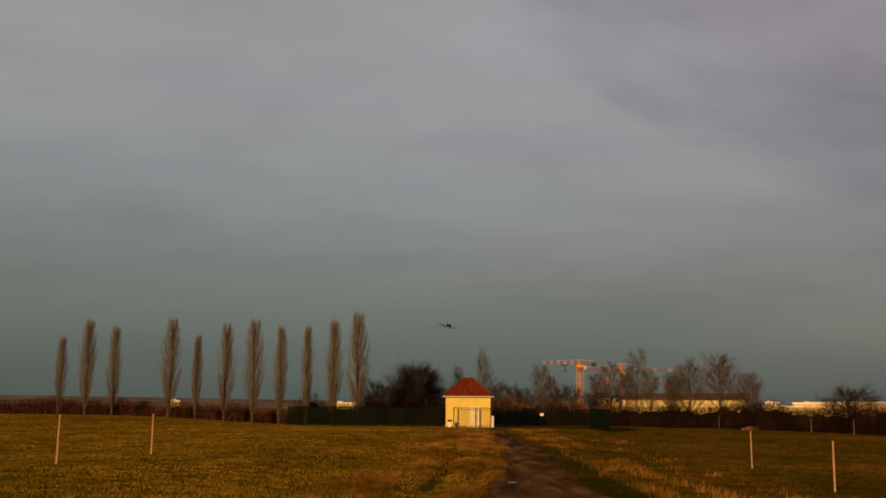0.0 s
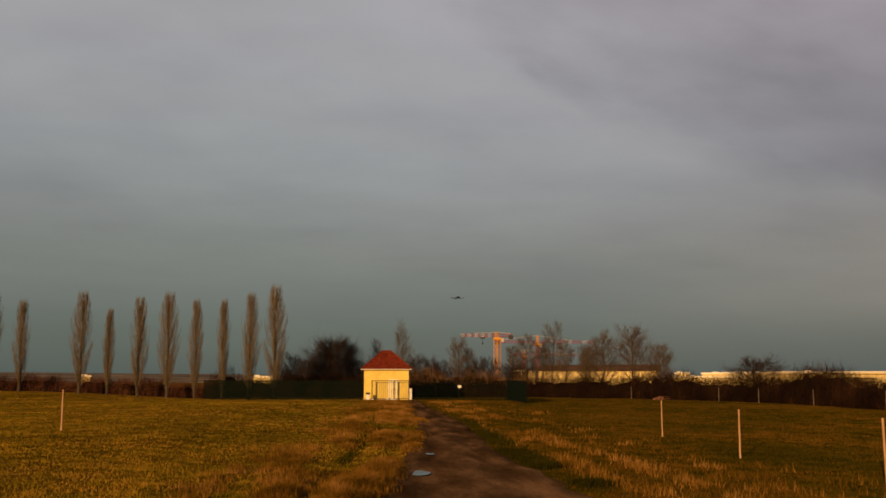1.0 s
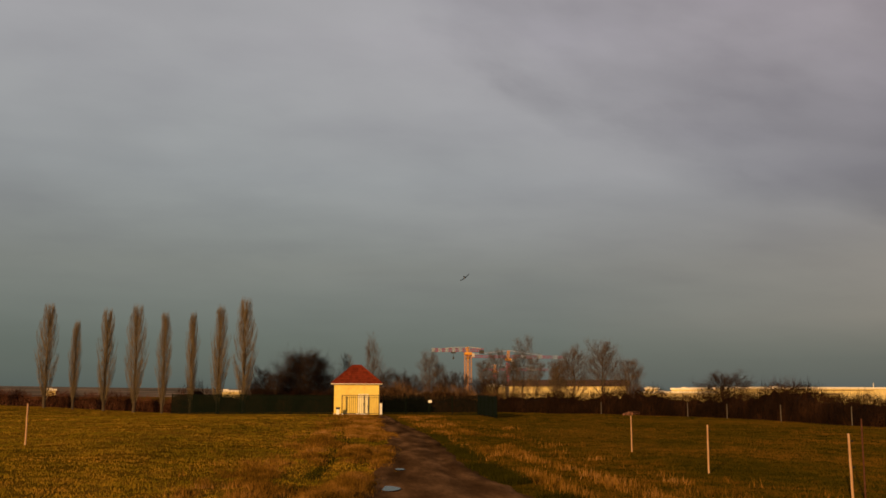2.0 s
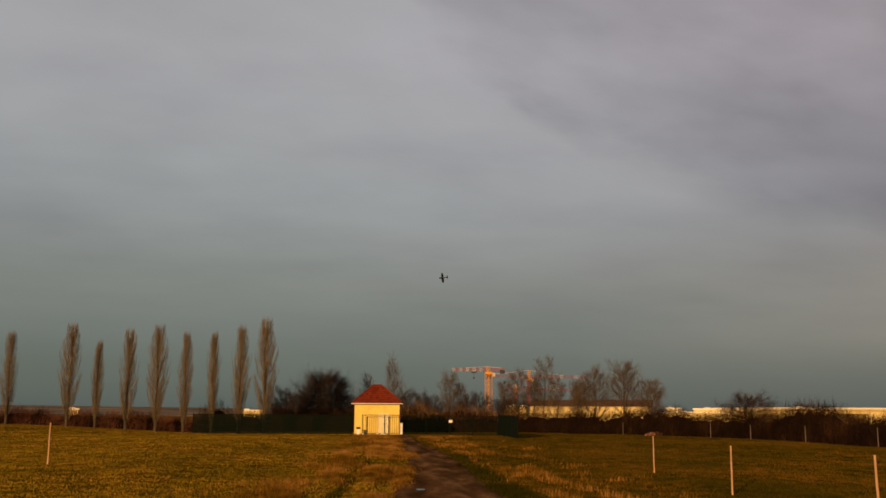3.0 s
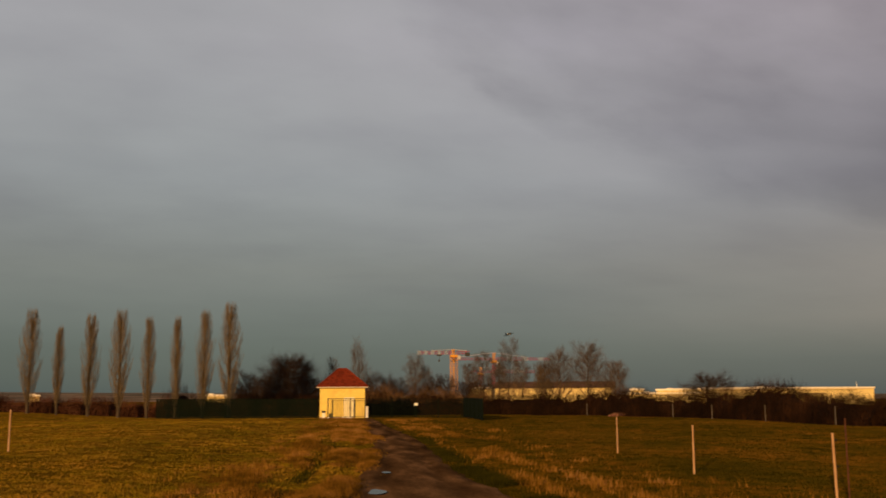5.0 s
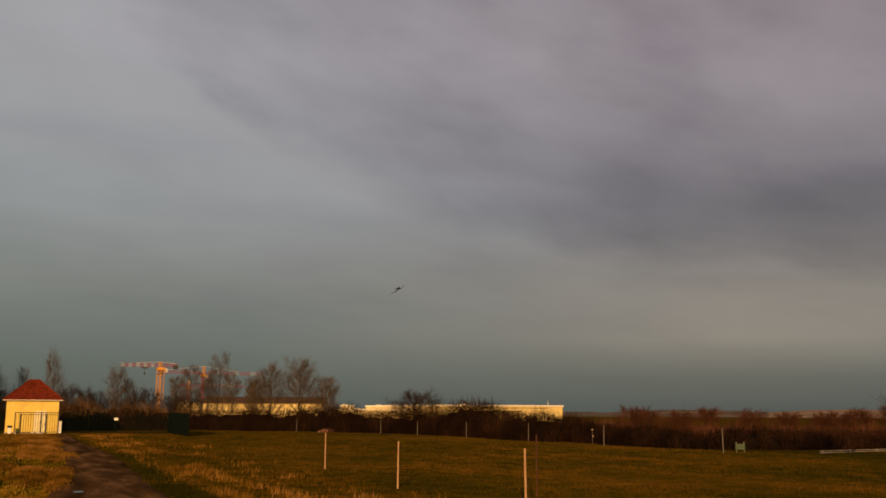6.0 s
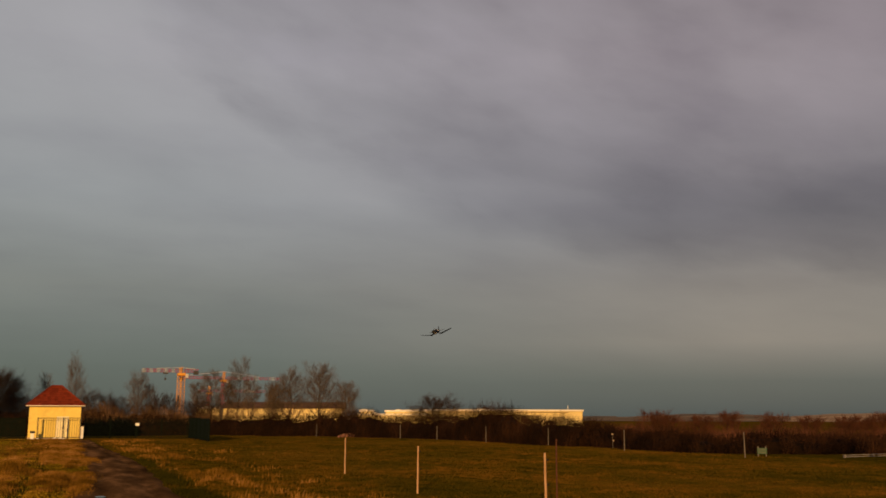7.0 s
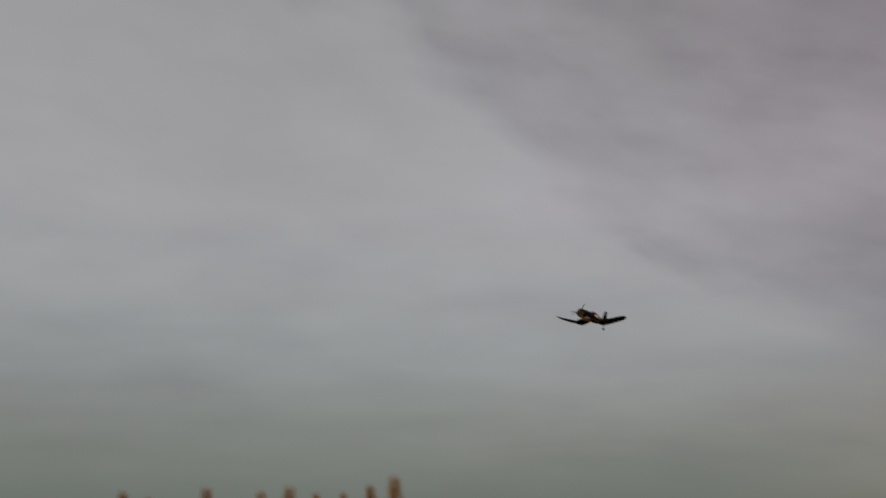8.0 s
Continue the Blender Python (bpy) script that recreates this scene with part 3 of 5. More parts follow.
def build_trees():
    dark = "leafless dark bushy tree behind the hut fence"
    bare_tree("hawthorn_tree", -3.05, 122, 2.66, 4.0, 31, M_TWIG_DARK, "wide dense dark leafless tree behind the fence", forks=85, twigs=34, upright=0.42, low=0.10)
    bare_tree("hawthorn_tree", -5.45, 124, 1.68, 2.3, 32, M_TWIG_DARK, dark, "dark bushes", forks=26, twigs=24, low=0.08)
    bare_tree("hawthorn_tree", -4.5, 120, 1.3, 2.1, 33, M_TWIG_DARK, dark, "dark bushes", forks=26, twigs=24, low=0.06)
    bare_tree("hawthorn_tree", -1.55, 123, 1.5, 2.3, 34, M_TWIG_DARK, dark, "dark bushes", forks=26, twigs=24, low=0.06)
    for i, (b, top, w) in enumerate(((1.9, 1.6, 2.2), (2.7, 1.45, 2.1), (3.3, 1.2, 2.0), (5.4, 1.4, 1.9), (6.2, 1.4, 2.0), (7.4, 1.1, 2.0), (8.2, 1.0, 1.9))):
        bare_tree("hawthorn_tree", b, 121 + (i % 3), top, w, 40 + i, M_TWIG_DARK, dark, "dark bushes", forks=24, twigs=22, low=0.06)
    slim = "slim leafless young tree behind the hedge"
    for i, (b, top, w) in enumerate(((-0.48, 2.5, 1.1), (1.12, 3.62, 1.8), (4.32, 2.72, 1.8), (5.0, 2.0, 1.3), (7.7, 2.1, 1.4), (8.5, 2.8, 2.1), (9.3, 2.5, 1.9), (9.89, 3.58, 2.1), (10.7, 2.3, 1.7), (11.9, 1.9, 1.4))):
        bare_tree("birch_tree", b, 126 + (i % 4) * 2, top, w, 60 + i, M_TWIG_WARM, slim, "slim trees behind the hedge", forks=24, twigs=18, upright=1.05, low=0.18, thick=0.12)
    full = "leafless broad-crowned tree standing above the hedge"
    for i, (b, top, w) in enumerate(((12.88, 3.02, 2.5), (14.71, 3.33, 2.7), (16.1, 2.2, 1.9), (12.0, 2.2, 1.3))):
        bare_tree("ash_tree", b, 118, top, w, 80 + i, M_TWIG_WARM, full, "broad trees above the hedge", forks=30, twigs=20, upright=0.9, low=0.2, thick=0.17)
    bare_tree("willow_tree", 21.3, 100, 1.42, 3.0, 90, M_TWIG_DARK, "low spreading leafless tree in the hedge", forks=30, twigs=24, upright=0.5, low=0.16)
    for i, (b, top) in enumerate(((34.0, 0.5), (35.0, 0.42), (38.2, 0.45), (40.6, 0.35), (42.5, 0.2), (46.2, 0.4), (36.6, 0.25), (44.4, 0.2), (45.3, 0.15), (48.0, 0.6))):
        bare_tree("birch_tree", b, 88, top, 1.5, 100 + i, M_TWIG_RED, "leafless thicket tree in the brown hedge", "thicket trees", forks=20, twigs=20, upright=0.9, low=0.15, thick=0.1)
    # a bough that reaches in at the east end
    bare_tree("ash_tree", 50.6, 46, 3.2, 2.0, 131, M_TWIG_DARK, "leafless tree at the east end of the meadow", forks=10, twigs=8, upright=0.9, low=0.3)


def hedge(name, line, seed, density=1.0, mat=None, core=0.74, label="dense brown leafless bramble hedge along the meadow"):
    """A hedge along (x, y, height, half width) points: a lumpy core, painted near-black as inner shade, under many
    small leaves and canes.
    """
    rng = random.Random(seed)
    mat = mat or M_BRAMBLE
    pts = []
    for (x0, y0, h0, w0), (x1, y1, h1, w1) in zip(line, line[1:]):
        n = max(2, int(math.hypot(x1 - x0, y1 - y0) / 0.7))
        pts += [(x0 + (x1 - x0) * i / n, y0 + (y1 - y0) * i / n, h0 + (h1 - h0) * i / n, w0 + (w1 - w0) * i / n) for i in range(n)]
    pts.append(line[-1])
    prof = [(-1, -0.1), (-0.98, 0.35), (-0.75, 0.72), (-0.3, 0.92), (0.3, 0.95), (0.75, 0.7), (0.98, 0.3), (1, -0.1)]
    cv, cf, lv, lf = [], [], [], []
    m = len(prof)
    for i, (x, y, h, w) in enumerate(pts):
        a, b = pts[max(0, i - 1)], pts[min(len(pts) - 1, i + 1)]
        d = Vector((b[0] - a[0], b[1] - a[1], 0)).normalized()
        s = Vector((d.y, -d.x, 0))
        z0 = land(x, y)
        hh = h * (0.84 + 0.36 * noise.noise((x * 0.22, y * 0.22, seed)) + 0.32 * noise.noise((x * 0.9, y * 0.9, seed)))
        for u, v in prof:
            bump = 1 + 0.25 * noise.noise((x * 0.8 + u, y * 0.8, v * 2 + seed))
            q = Vector((x, y, z0)) + s * u * w * 0.62 * bump + Vector((0, 0, v * hh * core * bump))
            cv.append(tuple(q))
        if i:
            cf += [((i - 1) * m + k, (i - 1) * m + k + 1, i * m + k + 1, i * m + k) for k in range(m - 1)]
        for _ in range(int(150 * density)):
            k = rng.uniform(0, m - 1.001)
            f = int(k)
            u = prof[f][0] + (prof[f + 1][0] - prof[f][0]) * (k - f)
            v = max(0.02, prof[f][1] + (prof[f + 1][1] - prof[f][1]) * (k - f))
            q = Vector((x, y, z0)) + s * u * w * rng.uniform(0.85, 1.1) + d * rng.uniform(-0.4, 0.4) + Vector((0, 0, v * hh * rng.uniform(0.85, 1.08)))
            if rng.random() < 0.72:
                c = rng.random() * 2 * math.pi
                q.z -= 0.25 * v * hh * rng.random()
                sway = rng.uniform(0.05, 0.4)
                e = q + Vector((math.cos(c) * sway, math.sin(c) * sway, rng.uniform(0.2, 0.95) * (0.6 + 0.5 * hh / 2.4)))
                twig(lv, lf, q, e, rng.uniform(0.009, 0.016))
            else:
                r = rng.uniform(0.03, 0.08)
                t = Vector((rng.gauss(0, 1), rng.gauss(0, 1), rng.gauss(0, 1))).normalized() * r
                o = t.orthogonal().normalized() * r
                j = len(lv)
                lv.extend((tuple(q - t), tuple(q + o), tuple(q + t), tuple(q - o)))
                lf.append((j, j + 1, j + 2, j + 3))
    p = pts[len(pts) // 2]
    ob = thing(name, pose(0, 0, 0), label, "hedge", kind="stuff")
    raw("core", cv, cf, M_CORE_SHADE, ob)
    raw("foliage", lv, lf, mat, ob)
    return ob


def line_at(rows):
    return [(*at(b, d).xy, h, w) for b, d, h, w in rows]


def build_hedges():
    hedge("bramble_hedge", line_at([(-27, 122, 1.8, 1.4), (-20, 119, 1.75, 1.4), (-14, 115, 1.8, 1.3), (-9.6, 112, 2.0, 1.2)]), 3, 2.0, M_TWIG_RED)
    hedge("bramble_hedge", line_at([(-10.0, 118, 2.9, 1.6), (-5, 117, 3.0, 1.8), (0, 117, 2.8, 1.8), (4, 117, 2.2, 1.8), (9.5, 116, 2.7, 1.8), (13, 112, 2.6, 1.6)]), 4, 1.3)
    hedge("bramble_hedge", line_at([(11.5, 111, 3.0, 1.6), (15, 108, 3.0, 1.6), (19, 99, 2.7, 1.6), (22, 94, 2.9, 1.6), (25, 85, 3.1, 1.7), (28, 76, 2.5, 1.6), (30.5, 71, 2.2, 1.5)]), 5, 2.2)
    hedge("bramble_hedge", line_at([(30, 74, 1.8, 1.6), (33.5, 66, 1.35, 1.6), (37, 61, 1.2, 1.6), (41, 60, 1.2, 1.6), (45, 64, 1.25, 1.8), (51, 68, 1.4, 1.8)]), 6, 2.0)
    brown = "brown leafless thicket behind the hedge"
    hedge("thicket", line_at([(31, 92, 1.5, 2.5), (35, 88, 1.45, 2.5), (40, 86, 1.35, 2.5), (45, 86, 1.3, 2.5), (51, 88, 1.4, 2.5)]), 7, 1.8, M_TWIG_RED, label=brown)
    hedge("thicket", line_at([(9.6, 117, 3.2, 1.0), (12, 115, 3.4, 1.0), (14.5, 112, 3.3, 1.0), (17, 106, 2.9, 1.0)]), 12, 0.55, M_OCHRE, 0.3, "thin ochre shrubs before the far hall")
    hedge("thicket", line_at([(-6.0, 128, 4.4, 2.0), (-2, 128, 4.6, 2.0), (3, 128, 4.2, 2.0), (8, 127, 3.0, 2.0)]), 10, 1.4, M_TWIG_DARK, label="dark leafless thicket behind the hut")
    hedge("thicket", line_at([(1.6, 119.7, 3.0, 0.9), (3, 119.7, 3.5, 0.9), (5, 119.6, 3.1, 0.9), (7, 119.4, 3.3, 0.9), (9.2, 119, 2.7, 0.9), (10.2, 118.6, 2.0, 0.9)]), 9, 1.6, M_OCHRE, label="ochre leafless undergrowth lit by the sun behind the hedge")


build_ground()
build_track()
build_grass()
build_poplars()
build_trees()
build_hedges()


# ---- the hut and its yard ----
HUT = (0.16, 102.0)
HUT_W, HUT_D, HUT_H = 4.70, 4.6, 3.12


def build_hut():
    x, y = HUT
    z = land(x, y)
    hut = thing("utility_hut", pose(x, y, z), "small cream rendered hut with a red hipped tile roof", "hut")
    w, d, h, t = HUT_W / 2, HUT_D, HUT_H, 0.22
    dx0, dx1, dh = 0.18, 1.26, 2.12
    # walls, with the doorway cut through the front
    part("wall", boxed((-w, 0, -0.2), (dx0, t, h)), M_RENDER_WALL, hut)
    part("wall", boxed((dx1, 0, -0.2), (w, t, h)), M_RENDER_WALL, hut)
    part("wall", boxed((dx0, 0, dh), (dx1, t, h)), M_RENDER_WALL, hut)
    part("wall", boxed((-w, t, -0.2), (-w + t, d, h)), M_RENDER_WALL, hut)
    part("wall", boxed((w - t, t, -0.2), (w, d, h)), M_RENDER_WALL, hut)
    part("wall", boxed((-w + t, d - t, -0.2), (w - t, d, h)), M_RENDER_WALL, hut)
    part("plinth", boxed((-w - 0.03, -0.03, -0.2), (dx0 - 0.05, 0.0, 0.14)), M_FASCIA, hut)
    # a double door of white sheet steel
    mid = (dx0 + dx1) / 2
    for a, b, s in ((dx0 + 0.05, mid - 0.006, 1), (mid + 0.006, dx1 - 0.05, -1)):
        leaf = part("door", boxed((a, -0.012, 0.03), (b, 0.05, dh - 0.05), 0.008), M_DOOR, hut, "ivory painted steel door leaf")
        for k in range(2):
            z0 = 0.2 + k * 0.95
            part("panel", boxed((a + 0.09, -0.024, z0), (b - 0.09, -0.010, z0 + 0.8), 0.005), M_DOOR, leaf)
        if s == -1:
            bm = boxed((a + 0.03, -0.05, 0.98), (a + 0.09, -0.014, 1.16), 0.006)
            rod(bm, (a + 0.05, -0.06, 1.08), (a + 0.18, -0.06, 1.08), 0.012)
            part("handle", bm, M_STEEL_DARK, leaf, "dark lever handle")
    bm = bmesh.new()
    for a, b in (((dx0, -0.03, 0), (dx0 + 0.045, 0.14, dh)), ((dx1 - 0.045, -0.03, 0), (dx1, 0.14, dh)), ((dx0 + 0.045, -0.03, dh - 0.045), (dx1 - 0.045, 0.14, dh))):
        box(bm, a, b)
    part("door_frame", bm, M_WHITE, hut)
    # eaves board all round
    o = 0.31
    part("eaves_board", boxed((-w - o, -o, h - 0.02), (w + o, d + o, h + 0.07), 0.02), M_FASCIA, hut)
    part("gutter", boxed((-w - o - 0.05, -o - 0.09, h + 0.015), (w + o + 0.05, -o - 0.004, h + 0.085), 0.025), M_HALL_ROOF, hut)
    # hipped roof: a solid form under courses of tiles
    zr, rise, ridge = h + 0.07, 1.93, 0.44
    e0, e1, f0, f1 = -w - o, w + o, -o, d + o
    yc = (f0 + f1) / 2
    bm = bmesh.new()
    lo = [bm.verts.new(v) for v in ((e0, f0, zr), (e1, f0, zr), (e1, f1, zr), (e0, f1, zr))]
    r0, r1 = bm.verts.new((-ridge, yc, zr + rise)), bm.verts.new((ridge, yc, zr + rise))
    bm.faces.new((lo[0], lo[1], r1, r0))
    bm.faces.new((lo[1], lo[2], r1))
    bm.faces.new((lo[2], lo[3], r0, r1))
    bm.faces.new((lo[3], lo[0], r0))
    bm.faces.new(lo[::-1])
    roof = part("roof", bm, M_TILE, hut, "hipped roof of red clay tiles")
    # tile courses on the front and the two side slopes
    tile = bmesh.new()
    box(tile, (-0.15, -0.16, 0.0), (0.15, 0.18, 0.025))
    for v in tile.verts:
        v.co.z += 0.035 * (1 - (v.co.x / 0.15) ** 2) + (0.02 if v.co.y < 0 else 0)
    tile_me = bpy.data.meshes.new("tile")
    tile.to_mesh(tile_me)
    tile.free()
    tile_me.materials.append(M_TILE)
    courses = 9
    rng = random.Random(2)
    for k in range(courses):
        f = (k + 0.5) / courses
        ya, za = f0 + (yc - f0) * f, zr + rise * f
        xl, xr = e0 + (-ridge - e0) * f, e1 + (ridge - e1) * f
        n = int((xr - xl) / 0.3)
        pitch = math.degrees(math.atan2(rise, yc - f0))
        for i in range(n):
            ob = new("tile", tile_me)
            ob.parent = roof
            ob.matrix_basis = pose(xl + (i + 0.5) * (xr - xl) / n, ya, za + 0.012, pitch + rng.uniform(-1, 1), 0, rng.uniform(-1.2, 1.2))
    bm = bmesh.new()
    for a, b in (((e0, f0, zr), (-ridge, yc, zr + rise)), ((e1, f0, zr), (ridge, yc, zr + rise)), ((-ridge, yc, zr + rise), (ridge, yc, zr + rise))):
        rod(bm, Vector(a) + Vector((0, 0, 0.04)), Vector(b) + Vector((0, 0, 0.04)), 0.09, 0.09, 8)
    part("ridge_tiles", bm, M_TILE, roof)

    # meter box against the east corner
    bm = boxed((-0.16, -0.14, -0.05), (0.16, 0.14, 1.15), 0.02)
    meter = thing("meter_cabinet", pose(x + w + 0.20, y + 0.1, z), "pale plastic meter cabinet against the hut corner", "cabinet")
    part("body", bm, M_WHITE, meter)
    part("lid", boxed((-0.19, -0.17, 1.152), (0.19, 0.17, 1.20), 0.015), M_FASCIA, meter)
    # low concrete marker with a board at the west corner
    mark = thing("marker_post", pose(x - w + 0.45, y - 1.4, z), "short white concrete marker post with a dark board", "post")
    part("shaft", boxed((-0.16, -0.12, -0.1), (0.16, 0.12, 0.55), 0.03), M_WHITE, mark)
    part("board", boxed((-0.22, -0.03, 0.556), (0.22, 0.03, 0.78), 0.01), M_STEEL_DARK, mark, "dark framed board")
    rock = bmesh.new()
    bmesh.ops.create_icosphere(rock, subdivisions=2, radius=0.22)
    for v in rock.verts:
        v.co *= 1 + 0.3 * noise.noise(v.co * 5)
        v.co.z *= 0.55
    me = bpy.data.meshes.new("boulder")
    rock.to_mesh(me)
    rock.free()
    me.materials.append(M_WHITE)
    for dx, dy, s in ((0.6, -1.2, 1.0), (0.1, -1.5, 0.7), (-1.4, -1.9, 0.6), (0.85, -2.0, 0.6)):
        ob = new("boulder", me)
        ob.matrix_basis = pose(x + dx, y + dy, land(x + dx, y + dy) + 0.04, 0, 0, dx * 200) @ Matrix.Scale(s, 4)
        tagged(ob, "pale limestone boulder on the grass before the hut", "boulder", "boulders before the hut")


def bar_gate():
    """The tall steel gate before the hut's door: frame and upright bars."""
    x, y = HUT
    z = land(x, y - 0.9)
    gate = thing("metal_gate", pose(x, y - 0.9, z), "tall dark steel bar gate standing before the hut", "gate")
    x0, x1, h = -1.50, 2.36, 1.96
    bm = bmesh.new()
    for a, b in (((x0, 0, 0.10), (x1, 0, 0.10)), ((x0, 0, h), (x1, 0, h))):
        rod(bm, a, b, 0.032)
    part("gate_frame", bm, M_STEEL_DARK, gate)
    for px in (x0, 0.83, x1):
        part("gate_post", boxed((px - 0.045, -0.045, -0.2), (px + 0.045, 0.045, h + 0.06), 0.008), M_STEEL_DARK, gate)
    me = None
    n = 18
    for i in range(n):
        bx = x0 + (i + 0.5) * (x1 - x0) / n
        if me is None:
            bm = bmesh.new()
            rod(bm, (0, 0, 0.10), (0, 0, h), 0.014, 0.014, 5)
            ob = part("bar", bm, M_STEEL_DARK, gate)
            me = ob.data
        else:
            ob = new("bar", me)
            ob.parent = gate
        ob.matrix_basis = pose(bx, 0, 0)
    part("lock_box", boxed((0.70, -0.05, 0.92), (0.86, 0.05, 1.12), 0.01), M_STEEL_DARK, gate)


def mesh_fence(a, b, h, label, half=0.036):
    """A welded-mesh fence from a to b: posts, and panels of wire woven with green screening."""
    a, b = Vector((*a, 0)), Vector((*b, 0))
    n = max(1, round((b - a).length / 2.5))
    d = (b - a) / n
    turn = math.degrees(math.atan2(d.y, d.x))
    fence = thing("mesh_fence", pose(a.x, a.y, 0, 0, 0, turn), label, "fence", "fence round the yard")
    L = d.length
    for i in range(n + 1):
        p = a + d * i
        part("post", boxed((i * L - 0.03, -0.03, land(p.x, p.y) - 0.2), (i * L + 0.03, 0.03, land(p.x, p.y) + h + 0.06), 0.008), M_GREEN_FENCE, fence)
    slat = bpy.data.meshes.new("slat")
    bm = boxed((-half, -0.005, 0.05), (half, 0.005, h))
    bm.to_mesh(slat)
    bm.free()
    slat.materials.append(M_GREEN_FENCE)
    for i in range(n):
        p = a + d * (i + 0.5)
        z = land(p.x, p.y)
        for k in range(24):
            ob = new("slat", slat)
            ob.parent = fence
            ob.matrix_basis = pose(i * L + 0.05 + (L - 0.1) * k / 23, 0, z - 0.02 * ((k * 7) % 3))
        bm = bmesh.new()
        for k in range(5):
            zz = z + 0.08 + (h - 0.12) * k / 4
            rod(bm, (i * L, -0.014, zz), ((i + 1) * L, -0.014, zz), 0.008, 0.008, 4)
        part("wire", bm, M_GREEN_FENCE, fence)
    return fence


def build_yard():
    bar_gate()
    lab = "dark green screened mesh fence round the hut yard"
    mesh_fence((-18.9, 102.5), (-2.45, 102.3), 2.05, lab)
    mesh_fence((2.95, 102.2), (12.4, 99.0), 2.0, lab, 0.014)
    mesh_fence((12.5, 98.6), (12.75, 86.5), 2.0, lab)
    p = at(4.428, 100.0)
    s = thing("warning_sign", pose(p.x, p.y, 0), "small blank white notice plate wired to the fence", "sign")
    z = 2.1 - 100 * math.tan(radians(0.417))
    part("plate", boxed((-0.18, -0.02, z - 0.13), (0.18, 0.0, z + 0.13), 0.01), M_WHITE, s)
    bm = bmesh.new()
    rod(bm, (0, 0.03, -0.2), (0, 0.03, z + 0.15), 0.025)
    part("pole", bm, M_GREEN_FENCE, s)


# ---- meadow fence posts ----
def post(x, y, h, r, mat, label, group, lean=(0, 0), insulators=True):
    z = land(x, y)
    ob = thing("fence_post", pose(x, y, z, lean[0], lean[1], (x * 37) % 360), label, "fence post", group)
    bm = bmesh.new()
    k = 5
    rng = random.Random(int(x * 100 + y))
    for i in range(k):
        o = [Vector((rng.gauss(0, r * 0.10), rng.gauss(0, r * 0.10), 0)) for _ in range(1)][0]
        rod(bm, Vector((0, 0, -0.25 + (h + 0.25) * i / k)) + o * 0.5, Vector((0, 0, -0.25 + (h + 0.25) * (i + 1) / k + 0.01)) + o, r * (1.06 - 0.03 * i), r * (1.04 - 0.035 * i), 8)
    part("shaft", bm, mat, ob)
    if insulators:
        for zz in (h * 0.52, h * 0.9):
            bm = bmesh.new()
            rod(bm, (r * 0.8, 0, zz), (r + 0.04, 0, zz), 0.012)
            rod(bm, (r + 0.04, 0, zz - 0.02), (r + 0.04, 0, zz + 0.02), 0.016)
            part("insulator", bm, M_BLACK, ob, "black plastic wire insulator")
    return ob


def build_posts():
    near = "peeled wooden fence post standing in the meadow"
    for x, y, h, lean in ((10.27, 35.45, 1.30, (0, 0)), (9.61, 25.85, 1.30, (0, 0.5)), (9.68, 18.32, 1.34, (0, -0.6)), (-10.4, 32.0, 1.30, (0, 0)), (-11.0, 26.0, 1.30, (0, 0.9))):
        post(x, y, h, 0.025, M_POST, near, "near fence posts", lean)
    post(9.95, 18.35, 1.62, 0.018, M_STICK, "thin dark stick leaning beside a fence post", "sticks", (0, 0.5), False)
    far = "weathered grey fence post along the hedge"
    for x, y in ((26.52, 102.77), (31.81, 90.52), (33.27, 84.38), (33.96, 74.85), (34.03, 63.9), (33.7, 53.11), (34.11, 42.05)):
        post(x, y, 1.3, 0.027, M_GREYPOST, far, "far fence posts", (0, (x * 13) % 2 - 1), False)


